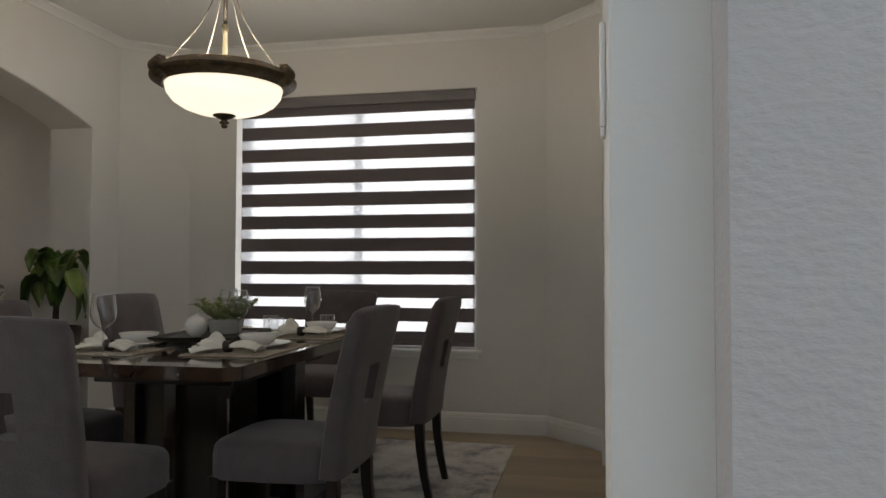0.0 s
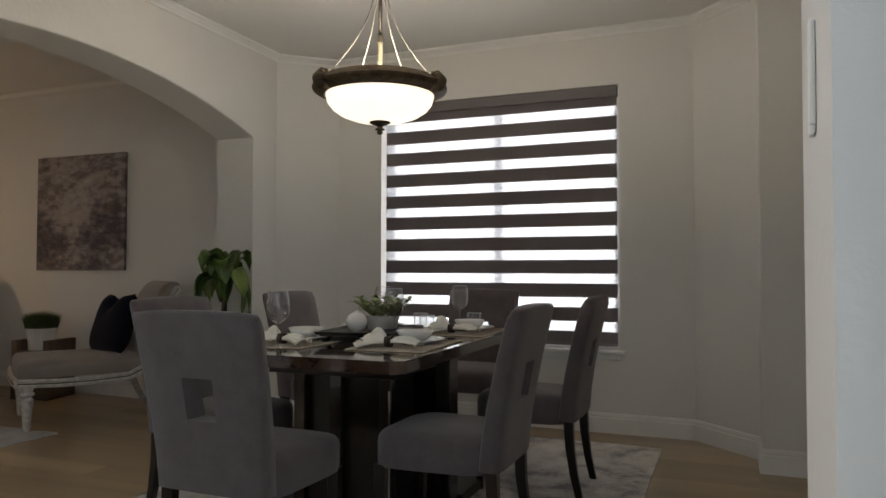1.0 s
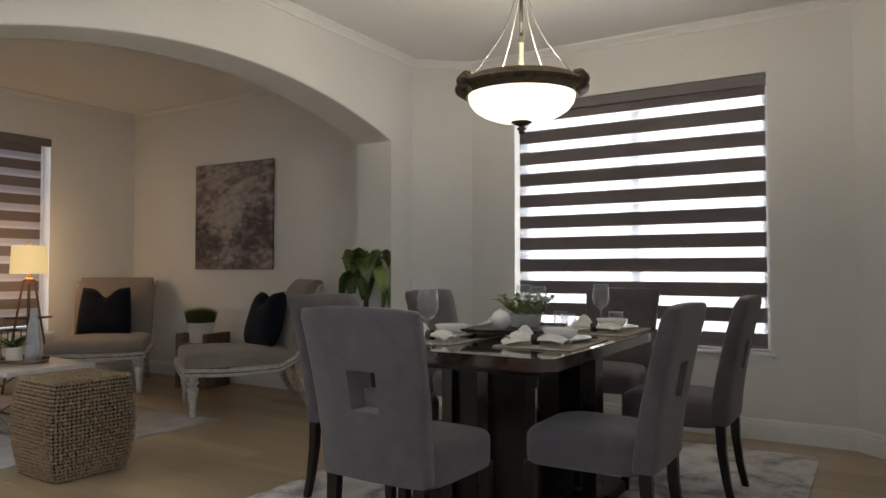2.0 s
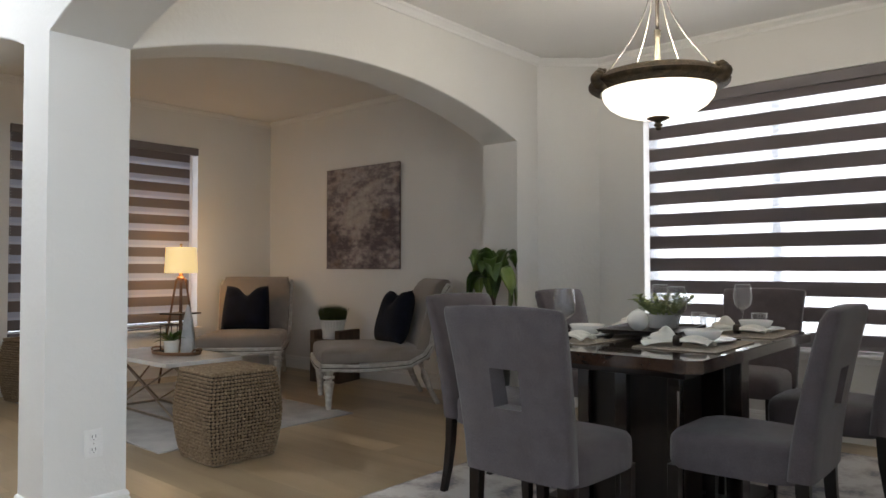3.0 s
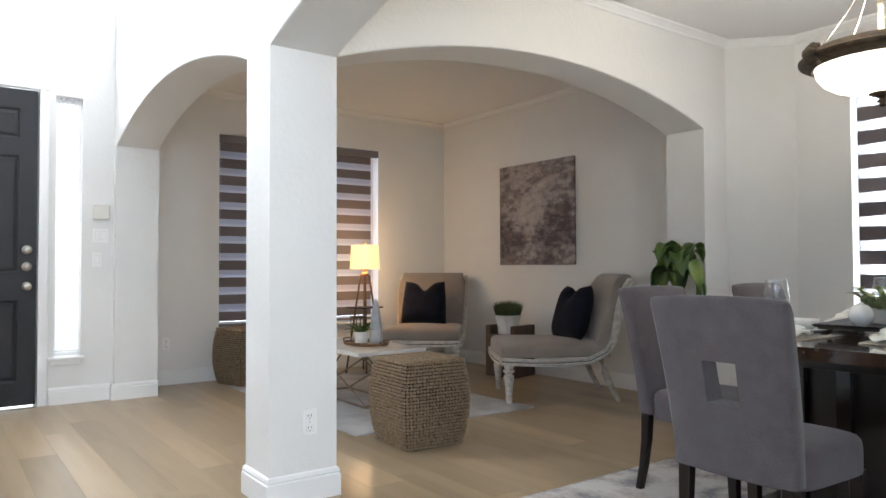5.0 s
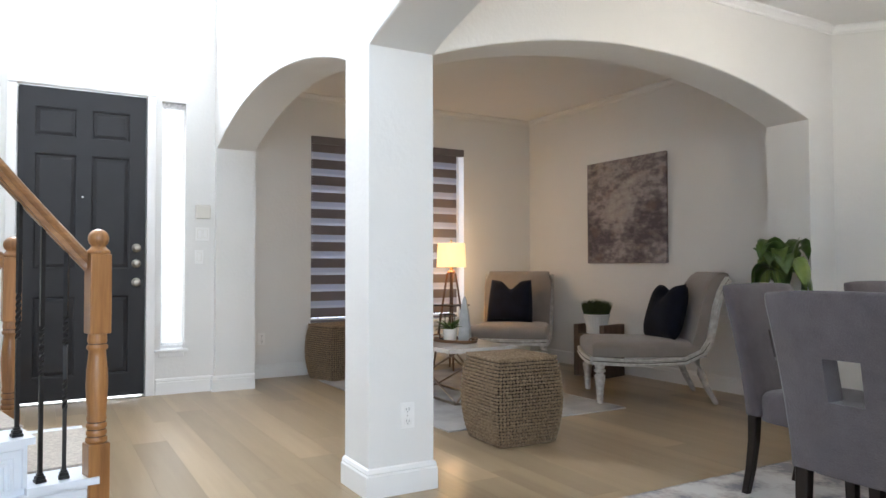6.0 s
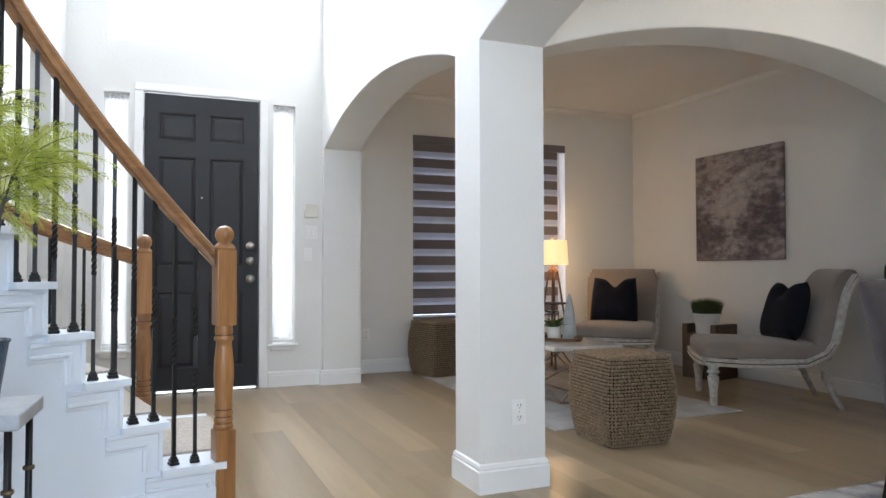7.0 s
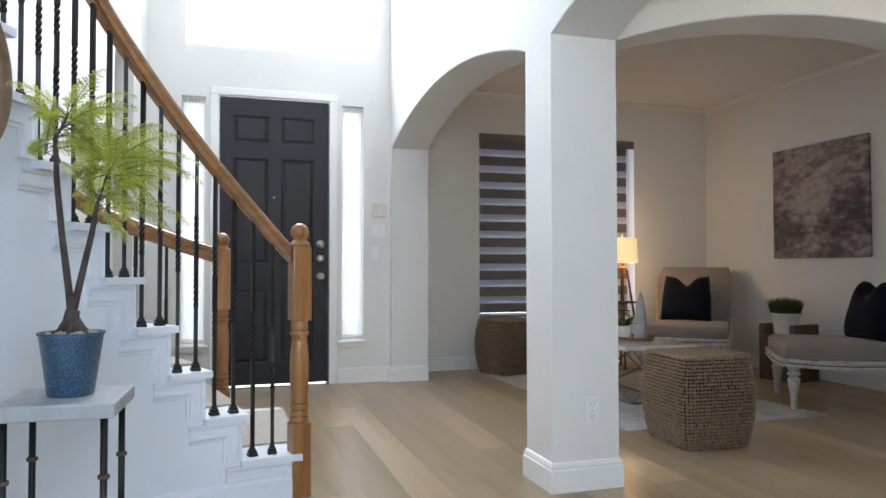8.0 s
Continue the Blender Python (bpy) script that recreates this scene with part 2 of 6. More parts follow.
SUCCULENT = mat("succulent_green", (0.36, 0.39, 0.16), 0.55, scale=25, col2=(0.17, 0.22, 0.075))
GRASS = mat("grass_green", (0.062, 0.085, 0.018), 0.7, scale=40, col2=(0.028, 0.045, 0.01))
PEBBLE = mat("pebble", (0.34, 0.29, 0.22), 0.7, var=0.2, scale=40, bump=0.3)
SOIL = mat("soil", (0.035, 0.025, 0.018), 0.95, var=0.3, scale=50, bump=0.8)
MARBLE = mat("white_marble", (0.71, 0.70, 0.68), 0.2, scale=5, col2=(0.60, 0.59, 0.58), coat=0.3)
FRAME_METAL = mat("dull_bronze_metal", (0.30, 0.25, 0.20), 0.4, metal=0.8, var=0.1, scale=20)
CHIME = mat("beige_plastic", (0.66, 0.63, 0.57), 0.45, var=0.02, scale=8)
DARK_METAL = mat("dark_metal", (0.045, 0.038, 0.032), 0.45, metal=0.5, var=0.1, scale=20)
WALNUT = wood("walnut_legs", (0.15, 0.075, 0.036), (0.075, 0.036, 0.017), 0.5, along=2)
WALNUT_FLAT = wood("walnut_tray", (0.24, 0.125, 0.062), (0.12, 0.06, 0.028), 0.5, along=0)
STUMP = wood("stump_wood", (0.13, 0.085, 0.06), (0.06, 0.04, 0.028), 0.7, along=2, ring=12)
MIRROR_FRAME = wood("mirror_frame_wood", (0.24, 0.15, 0.085), (0.13, 0.075, 0.04), 0.6, along=0)
OUTDOORS = plain_glow("bright_outdoors", (0.93, 0.96, 1.0), 6.0)
OUTDOORS_SOFT = plain_glow("shaded_outdoors", (0.78, 0.86, 1.0), 4.6)


def lamp_shade_material(name, col, strength):
    m = bpy.data.materials.new(name)
    m.use_nodes = True
    nt = m.node_tree
    b = nt.nodes["Principled BSDF"]
    b.inputs["Base Color"].default_value, b.inputs["Roughness"].default_value = (*col, 1), 0.5
    n, r = nt.nodes.new("ShaderNodeTexNoise"), nt.nodes.new("ShaderNodeMixRGB")
    n.inputs["Scale"].default_value = 7
    r.inputs[1].default_value = (*col, 1)
    r.inputs[2].default_value = (col[0], col[1] * 0.93, col[2] * 0.8, 1)
    nt.links.new(n.outputs[0], r.inputs[0])
    nt.links.new(r.outputs[0], b.inputs["Emission Color"])
    b.inputs["Emission Strength"].default_value = strength
    return m


ALABASTER = lamp_shade_material("lit_alabaster", (1.0, 0.955, 0.85), 2.5)
LINEN_SHADE = lamp_shade_material("lit_linen_shade", (1.0, 0.75, 0.37), 1.0)


def rug_material(name, light, dark, scale):
    return mat(name, light, 1.0, scale=scale, col2=dark, bump=0.8, bscale=240, grain=0.25)


def faded_rug_material(name):
    """Worn oriental rug: ivory ground with broken grey and rust motifs."""
    m = bpy.data.materials.new(name)
    m.use_nodes = True
    nt = m.node_tree
    N, L = nt.nodes.new, nt.links.new
    b = nt.nodes["Principled BSDF"]
    b.inputs["Roughness"].default_value = 1.0
    tc, vo, wear, fine = N("ShaderNodeTexCoord"), N("ShaderNodeTexVoronoi"), N("ShaderNodeTexNoise"), N("ShaderNodeTexNoise")
    vo.feature = "SMOOTH_F1"
    vo.inputs["Scale"].default_value = 4.0
    wear.inputs["Scale"].default_value, wear.inputs["Detail"].default_value = 5.0, 8
    fine.inputs["Scale"].default_value, fine.inputs["Detail"].default_value = 45.0, 5
    for n in (vo, wear, fine):
        L(tc.outputs["Object"], n.inputs["Vector"])
    wv, ad, cr = N("ShaderNodeMath"), N("ShaderNodeMath"), N("ShaderNodeValToRGB")
    wv.operation, wv.inputs[1].default_value = "PINGPONG", 0.22
    ad.operation, ad.inputs[1].default_value = "MULTIPLY_ADD", 1.5
    L(vo.outputs["Distance"], wv.inputs[0]), L(wv.outputs[0], ad.inputs[0]), L(wear.outputs[0], ad.inputs[2])
    sp = N("ShaderNodeMath")
    sp.operation, sp.inputs[1].default_value = "MULTIPLY", 0.75
    L(ad.outputs[0], sp.inputs[0])
    mix = N("ShaderNodeMath")
    mix.operation, mix.inputs[1].default_value = "MULTIPLY_ADD", 0.35
    L(fine.outputs[0], mix.inputs[0]), L(sp.outputs[0], mix.inputs[2])
    e = cr.color_ramp.elements
    e[0].position, e[0].color = 0.52, (0.24, 0.235, 0.25, 1)
    e[1].position, e[1].color = 0.80, (0.58, 0.56, 0.53, 1)
    k = e.new(0.62)
    k.color = (0.42, 0.385, 0.365, 1)
    L(mix.outputs[0], cr.inputs[0]), L(cr.outputs[0], b.inputs["Base Color"])
    bp = N("ShaderNodeBump")
    bp.inputs["Strength"].default_value, bp.inputs["Distance"].default_value = 0.7, 0.003
    L(fine.outputs[0], bp.inputs["Height"]), L(bp.outputs[0], b.inputs["Normal"])
    return m


RUG = faded_rug_material("faded_rug")
RUG2 = rug_material("grey_rug", (0.43, 0.42, 0.41), (0.29, 0.285, 0.285), 4.0)


def painting_material():
    m = bpy.data.materials.new("abstract_canvas")
    m.use_nodes = True
    nt = m.node_tree
    N, L = nt.nodes.new, nt.links.new
    b = nt.nodes["Principled BSDF"]
    b.inputs["Roughness"].default_value = 0.7
    tc, mp = N("ShaderNodeTexCoord"), N("ShaderNodeMapping")
    mp.inputs["Scale"].default_value = (1.0, 1.0, 1.7)
    L(tc.outputs["Object"], mp.inputs[0])
    n1, n2, n3 = N("ShaderNodeTexNoise"), N("ShaderNodeTexNoise"), N("ShaderNodeTexNoise")
    for n, s, d in ((n1, 2.6, 8), (n2, 12.0, 9), (n3, 4.4, 3)):
        n.inputs["Scale"].default_value, n.inputs["Detail"].default_value = s, d
        L(mp.outputs[0], n.inputs[0])
    n1.inputs["Distortion"].default_value = 0.7
    mx = N("ShaderNodeMixRGB")
    mx.inputs[0].default_value = 0.5
    L(n1.outputs[0], mx.inputs[1]), L(n2.outputs[0], mx.inputs[2])
    # broad composition: a pale cloud left of the middle, a dark drift to the right, a brown foot
    total = mx.outputs[0]
    for spot, reach, amount in (((-0.12, 0.0, 0.02), 0.30, 0.12), ((0.12, 0.0, 0.26), 0.42, 0.07), ((0.45, 0.0, -0.06), 0.30, -0.19), ((0.18, 0.0, -0.18), 0.22, -0.13), ((-0.46, 0.0, -0.16), 0.26, -0.14), ((-0.16, 0.0, -0.25), 0.22, -0.14), ((-0.42, 0.0, 0.42), 0.24, -0.07), ((0.25, 0.0, 0.54), 0.25, -0.09), ((-0.12, 0.0, -0.44), 0.22, 0.05)):
        vd = N("ShaderNodeVectorMath")
        vd.operation = "DISTANCE"
        vd.inputs[1].default_value = spot
        ml = N("ShaderNodeMapRange")
        ml.inputs[2].default_value, ml.inputs[3].default_value, ml.inputs[4].default_value = reach, amount, 0.0
        ad = N("ShaderNodeMath")
        ad.operation = "ADD"
        L(tc.outputs["Object"], vd.inputs[0]), L(vd.outputs["Value"], ml.inputs[0]), L(total, ad.inputs[0]), L(ml.outputs[0], ad.inputs[1])
        total = ad.outputs[0]
    cr = N("ShaderNodeValToRGB")
    e = cr.color_ramp.elements
    e[0].position, e[0].color = 0.36, (0.075, 0.06, 0.07, 1)
    e[1].position, e[1].color = 0.68, (0.44, 0.40, 0.37, 1)
    k = cr.color_ramp.elements.new(0.47)
    k.color = (0.19, 0.158, 0.165, 1)
    k = cr.color_ramp.elements.new(0.54)
    k.color = (0.31, 0.275, 0.265, 1)
    L(total, cr.inputs[0])
    tint = N("ShaderNodeMixRGB")
    tint.blend_type = "MIX"
    tint.inputs[2].default_value = (0.30, 0.185, 0.12, 1)
    t2 = N("ShaderNodeMapRange")
    t2.inputs[1].default_value, t2.inputs[2].default_value, t2.inputs[4].default_value = 0.54, 0.7, 0.3
    L(n3.outputs[0], t2.inputs[0]), L(t2.outputs[0], tint.inputs[0]), L(cr.outputs[0], tint.inputs[1])
    L(tint.outputs[0], b.inputs["Base Color"])
    bp = N("ShaderNodeBump")
    bp.inputs["Strength"].default_value, bp.inputs["Distance"].default_value = 0.3, 0.002
    L(n2.outputs[0], bp.inputs["Height"]), L(bp.outputs[0], b.inputs["Normal"])
    return m


CANVAS = painting_material()


# ---- building blocks ----
def part(name, bm, material, parent=None, label="", smooth=False, at=None):
    """Links a bmesh as one mesh object under a thing or a part."""
    bmesh.ops.recalc_face_normals(bm, faces=bm.faces)
    me = bpy.data.meshes.new(name)
    bm.to_mesh(me)
    bm.free()
    if smooth:
        for p in me.polygons:
            p.use_smooth = True
        if smooth is not True:
            me.set_sharp_from_angle(angle=radians(smooth))
    me.materials.append(material)
    ob = new(name, me)
    if parent is not None:
        ob.parent = parent
    if at is not None:
        ob.matrix_basis = at
    return tagged(ob, label)


def thing(name, label, category, m=None, group="", kind=""):
    """An Empty at the base of a thing; its parts hang under it."""
    ob = new(name)
    ob.empty_display_size = 0.1
    if m is not None:
        ob.matrix_basis = m
    return tagged(ob, label, category, group, kind)


def structure(name, bm, material, label, category, smooth=False):
    return tagged(part(name, bm, material, None, "", smooth), label, category, kind="structure")


def box(x0, x1, y0, y1, z0, z1, bevel=0.0, seg=2, bm=None):
    bm = bm or bmesh.new()
    v = bmesh.ops.create_cube(bm, size=1.0)["verts"]
    for p in v:
        p.co = Vector(((x0 + x1) / 2 + p.co.x * (x1 - x0), (y0 + y1) / 2 + p.co.y * (y1 - y0), (z0 + z1) / 2 + p.co.z * (z1 - z0)))
    if bevel:
        edges = list({e for p in v for e in p.link_edges})
        bmesh.ops.bevel(bm, geom=edges, offset=bevel, segments=seg, profile=0.5, affect="EDGES")
    return bm


def lathe(profile, n=32, bm=None, at=(0, 0, 0)):
    """Turns (radius, height) pairs round the z axis."""
    bm = bm or bmesh.new()
    rings = []
    for r, z in profile:
        if r < 1e-5:
            rings.append([bm.verts.new((at[0], at[1], at[2] + z))])
        else:
            rings.append([bm.verts.new((at[0] + r * math.cos(2 * math.pi * i / n), at[1] + r * math.sin(2 * math.pi * i / n), at[2] + z)) for i in range(n)])
    for a, b in zip(rings, rings[1:]):
        for i in range(n):
            j = (i + 1) % n
            if len(a) == 1 and len(b) > 1:
                bm.faces.new((a[0], b[i], b[j]))
            elif len(b) == 1 and len(a) > 1:
                bm.faces.new((a[i], b[0], a[j]))
            elif len(a) > 1:
                bm.faces.new((a[i], b[i], b[j], a[j]))
    return bm


def tube(points, radius, n=8, bm=None, flat=None):
    """A round bar along points; radius may be a list. flat: (width, height) for a rectangular one."""
    bm = bm or bmesh.new()
    pts = [Vector(p) for p in points]
    rings = []
    for i, p in enumerate(pts):
        d = (pts[min(i + 1, len(pts) - 1)] - pts[max(i - 1, 0)]).normalized()
        up = Vector((0, 0, 1)) if abs(d.z) < 0.95 else Vector((0, 1, 0))
        s = d.cross(up).normalized()
        u = s.cross(d).normalized()
        r = radius[i] if isinstance(radius, (list, tuple)) else radius
        if flat:
            w, h = flat[0] / 2, flat[1] / 2
            ring = [bm.verts.new(p + s * a + u * b) for a, b in ((-w, -h), (w, -h), (w, h), (-w, h))]
        else:
            ring = [bm.verts.new(p + s * (r * math.cos(2 * math.pi * k / n)) + u * (r * math.sin(2 * math.pi * k / n))) for k in range(n)]
        rings.append(ring)
    m = len(rings[0])
    for a, b in zip(rings, rings[1:]):
        for k in range(m):
            bm.faces.new((a[k], a[(k + 1) % m], b[(k + 1) % m], b[k]))
    bm.faces.new(list(reversed(rings[0])))
    bm.faces.new(rings[-1])
    return bm


def prism(outline, z0, z1, bm=None):
    """A floor-plan outline raised from z0 to z1."""
    bm = bm or bmesh.new()
    lo = [bm.verts.new((x, y, z0)) for x, y in outline]
    hi = [bm.verts.new((x, y, z1)) for x, y in outline]
    n = len(lo)
    bm.faces.new(list(reversed(lo)))
    bm.faces.new(hi)
    for i in range(n):
        bm.faces.new((lo[i], lo[(i + 1) % n], hi[(i + 1) % n], hi[i]))
    return bm


def slab(outline, frame_m, depth, bm=None):
    """An outline (u, v) in the plane of frame_m, given thickness along its third axis."""
    bm = bm or bmesh.new()
    a = [bm.verts.new(frame_m @ Vector((u, v, 0))) for u, v in outline]
    b = [bm.verts.new(frame_m @ Vector((u, v, depth))) for u, v in outline]
    n = len(a)
    f1, f2 = bm.faces.new(a), bm.faces.new(list(reversed(b)))
    for i in range(n):
        bm.faces.new((a[i], b[i], b[(i + 1) % n], a[(i + 1) % n]))
    bmesh.ops.triangulate(bm, faces=[f1, f2], ngon_method="EAR_CLIP")
    return bm


def sweep(path, profile, closed=False, bm=None):
    """A moulding: (out, z) profile along a plan polyline; out is to the right of the way, corners are mitred."""
    bm = bm or bmesh.new()
    P = [Vector((x, y)) for x, y in path]
    n = len(P)
    rings = []
    for i in range(n):
        a = P[i] - P[i - 1] if (i > 0 or closed) else P[1] - P[0]
        b = P[(i + 1) % n] - P[i] if (i < n - 1 or closed) else P[-1] - P[-2]
        na, nb = Vector((a.y, -a.x)).normalized(), Vector((b.y, -b.x)).normalized()
        k = (na + nb) / max(0.3, 1 + na.dot(nb))
        rings.append([bm.verts.new((P[i].x + k.x * o, P[i].y + k.y * o, z)) for o, z in profile])
    m = len(profile)
    for i in range(n if closed else n - 1):
        A, B = rings[i], rings[(i + 1) % n]
        for j in range(m):
            bm.faces.new((A[j], A[(j + 1) % m], B[(j + 1) % m], B[j]))
    if not closed:
        bm.faces.new(rings[0])
        bm.faces.new(list(reversed(rings[-1])))
    return bm


def wall_with_holes(p0, p1, thick, z0, z1, holes):
    """A straight wall from p0 to p1, thickness to its left; holes are (s0, s1, low, high), low to high along it."""
    d = Vector((p1[0] - p0[0], p1[1] - p0[1]))
    length = d.length
    d.normalize()
    m = Matrix(((d.x, -d.y, 0, p0[0]), (d.y, d.x, 0, p0[1]), (0, 0, 1, 0), (0, 0, 0, 1)))
    us = sorted({0.0, length, *[h[0] for h in holes], *[h[1] for h in holes]})
    zs = sorted({z0, z1, *[h[2] for h in holes], *[h[3] for h in holes]})
    bm = bmesh.new()
    grid = {}

    def vert(i, j, k):
        if (i, j, k) not in grid:
            grid[i, j, k] = bm.verts.new(m @ Vector((us[i], thick * k, zs[j])))
        return grid[i, j, k]

    def solid(i, j):
        if not (0 <= i < len(us) - 1 and 0 <= j < len(zs) - 1):
            return False
        cu, cz = (us[i] + us[i + 1]) / 2, (zs[j] + zs[j + 1]) / 2
        return not any(h[0] < cu < h[1] and h[2] < cz < h[3] for h in holes)
    for i in range(len(us) - 1):
        for j in range(len(zs) - 1):
            if not solid(i, j):
                continue
            bm.faces.new([vert(i, j, 0), vert(i + 1, j, 0), vert(i + 1, j + 1, 0), vert(i, j + 1, 0)])
            bm.faces.new([vert(i, j, 1), vert(i, j + 1, 1), vert(i + 1, j + 1, 1), vert(i + 1, j, 1)])
            for (a, b), (di, dj) in ((((0, 0), (0, 1)), (-1, 0)), (((1, 0), (1, 1)), (1, 0)), (((0, 0), (1, 0)), (0, -1)), (((0, 1), (1, 1)), (0, 1))):
                if not solid(i + di, j + dj):
                    bm.faces.new([vert(i + a[0], j + a[1], 0), vert(i + b[0], j + b[1], 0), vert(i + b[0], j + b[1], 1), vert(i + a[0], j + a[1], 1)])
    return bm


def arch(s0, s1, spring, rise, n=28):
    """Points of a segmental arch from s0 to s1."""
    half = (s1 - s0) / 2
    r = (half * half + rise * rise) / (2 * rise)
    mid = (s0 + s1) / 2
    a = math.asin(half / r)
    return [(mid + r * math.sin(-a + 2 * a * i / n), spring + rise - r + r * math.cos(-a + 2 * a * i / n)) for i in range(n + 1)]


# ---- plan ----
X_DOOR, X_LIVING, Y_PICTURE, Y_WINDOW = -6.27, -6.72, 4.88, 5.10
Y0, Y1 = 1.165, 1.50            # the arcade's two faces
XC0, XC1, XW = -3.268, -2.985, -3.312   # the column's west and east face, the dining arch's west face
Z_CEIL, Z_HIGH, SPRING = 2.77, 5.3, 2.075
Y_PIL = 4.49                    # jamb at the north end of the dining arch

# the arcade between hall and rooms, with its two arches
def arch_wall(m, depth, u0, u1, top, arches, base=0.0, bead=0.011):
    """A wall from u0 to u1 in the plane of m, with arched openings down to the floor and bullnose corners."""
    bm = bmesh.new()

    def quad(*pts):
        bm.faces.new([bm.verts.new(m @ Vector(p)) for p in pts])

    def both(a, b, za, zb):
        quad((a, za, 0), (b, zb, 0), (b, top, 0), (a, top, 0))
        quad((a, za, depth), (b, zb, depth), (b, top, depth), (a, top, depth))
        quad((a, top, 0), (b, top, 0), (b, top, depth), (a, top, depth))
        quad((a, za, 0), (b, zb, 0), (b, zb, depth), (a, za, depth))

    edge = u0
    for pts in arches:
        if pts[0][0] > edge + 1e-6:
            both(edge, pts[0][0], base, base)
        for (a, za), (b, zb) in zip(pts, pts[1:]):
            both(a, b, za, zb)
        for uu, zz in (pts[0], pts[-1]):
            if u0 + 1e-6 < uu < u1 - 1e-6:
                quad((uu, base, 0), (uu, zz, 0), (uu, zz, depth), (uu, base, depth))
        edge = pts[-1][0]
    if edge < u1 - 1e-6:
        both(edge, u1, base, base)
    for uu in (u0, u1):
        low = max([z for pts in arches for a, z in (pts[0], pts[-1]) if abs(a - uu) < 1e-6], default=base)
        quad((uu, low, 0), (uu, top, 0), (uu, top, depth), (uu, low, depth))
    bmesh.ops.remove_doubles(bm, verts=bm.verts, dist=0.0005)
    bmesh.ops.recalc_face_normals(bm, faces=bm.faces)
    back = m.inverted()
    rounded = []
    for e in bm.edges:
        a, b = (back @ v.co for v in e.verts)
        ends = any(abs(a.x - q) < 1e-4 and abs(b.x - q) < 1e-4 for q in (u0, u1))
        flat = any(abs(a.y - q) < 1e-4 and abs(b.y - q) < 1e-4 for q in (base, top))
        if len(e.link_faces) == 2 and not ends and not flat and e.calc_face_angle(0) > 1.2:
            rounded.append(e)
    bmesh.ops.bevel(bm, geom=rounded, offset=bead, segments=4, profile=0.5, affect="EDGES")
    return bm


m_arcade = Matrix(((1, 0, 0, 0), (0, 0, 1, Y0), (0, 1, 0, 0), (0, 0, 0, 1)))
bm = arch_wall(m_arcade, Y1 - Y0, -6.72, 0.473, Z_HIGH, [arch(-6.20, XC0, SPRING, 0.245), arch(XC1, 0.358, SPRING, 0.25)])
structure("wall_arcade", bm, PAINT, "white textured plaster wall with two wide arches and a square column", "wall")

# the dining arch wall
m_side = Matrix(((0, 0, 1, XW), (1, 0, 0, 0), (0, 1, 0, 0), (0, 0, 0, 1)))
bm = arch_wall(m_side, XC1 - XW, Y1 + 0.002, 5.25, 3.0, [arch(Y1 + 0.002, Y_PIL, SPRING, 0.255)])
structure("wall_dining_arch", bm, PAINT, "white plaster wall with a wide arch between dining and living room", "wall")

# dining room walls
structure("wall_north", wall_with_holes((0.05, Y_WINDOW), (-2.62, Y_WINDOW), -0.22, 0, 3.0, [(0.48, 2.29, 0.56, 2.375)]), PAINT, "warm white wall round the dining window", "wall")
structure("wall_northwest", prism([(XC1, 4.775), (-2.62, Y_WINDOW), (-2.62, 5.3), (-2.985, 5.3)], 0, 3.0), PAINT, "slanting warm white corner wall of the dining room", "wall")
structure("wall_northeast", prism([(0.05, Y_WINDOW), (0.415, 4.745), (0.415, 5.4), (0.05, 5.4)], 0, 3.0), PAINT, "slanting warm white corner wall of the dining room", "wall")
structure("wall_dining_east", prism([(0.415, 5.4), (0.415, 4.45), (0.90, 4.45), (0.90, Y1), (1.06, Y1), (1.06, 5.4)], 0, 3.0), PAINT, "warm white wall pier at the dining room's end", "wall")
# the hall wall beside the camera's start stands proud of the arcade
Y_HALL, X_HALL = 1.073, 0.4735
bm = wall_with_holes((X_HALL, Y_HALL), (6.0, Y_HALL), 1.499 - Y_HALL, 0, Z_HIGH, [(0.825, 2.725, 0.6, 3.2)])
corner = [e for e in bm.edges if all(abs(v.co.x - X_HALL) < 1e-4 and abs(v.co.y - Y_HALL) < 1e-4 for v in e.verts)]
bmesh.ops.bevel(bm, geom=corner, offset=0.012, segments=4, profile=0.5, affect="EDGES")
structure("wall_hall_north", bm, KNOCKDOWN_SHADED, "white hall wall, greyed for its shade, with a coarse knockdown texture", "wall")

# living room walls
structure("wall_living_west", wall_with_holes((X_LIVING, Y1 - 0.3), (X_LIVING, 5.1), 0.2, 0, 3.0, [(2.187 - Y1 + 0.3, 3.965 - Y1 + 0.3, 0.49, 2.365)]), PAINT, "warm white wall with the living room window", "wall")
structure("wall_living_north", wall_with_holes((XC0, Y_PICTURE), (X_LIVING, Y_PICTURE), -0.2, 0, 3.0, []), PAINT, "warm white living room wall behind the armchairs", "wall")

# foyer
door_s = lambda y: y + 1.0
structure("wall_door", wall_with_holes((X_DOOR, -1.0), (X_DOOR, Y0 + 0.06), 0.24, 0, Z_HIGH, [
    (door_s(-0.305), door_s(0.622), 0.0, 2.47), (door_s(0.735), door_s(0.925), 0.37, 2.445),
    (door_s(-0.60), door_s(-0.41), 0.37, 2.445), (door_s(-0.57), door_s(0.90), 2.88, 4.70)]), PAINT, "bright white two-storey wall round the front door", "wall")
u = Vector((1, -0.35)).normalized()
m_niche = Matrix(((u.x, 0, u.y, X_DOOR), (u.y, 0, -u.x, -0.87), (0, 1, 0, 0), (0, 0, 0, 1)))
bm = arch_wall(m_niche, 0.3, 0, 4.6, Z_HIGH, [arch(0.22, 0.52, 2.58, 0.14, 14)], base=0.95)
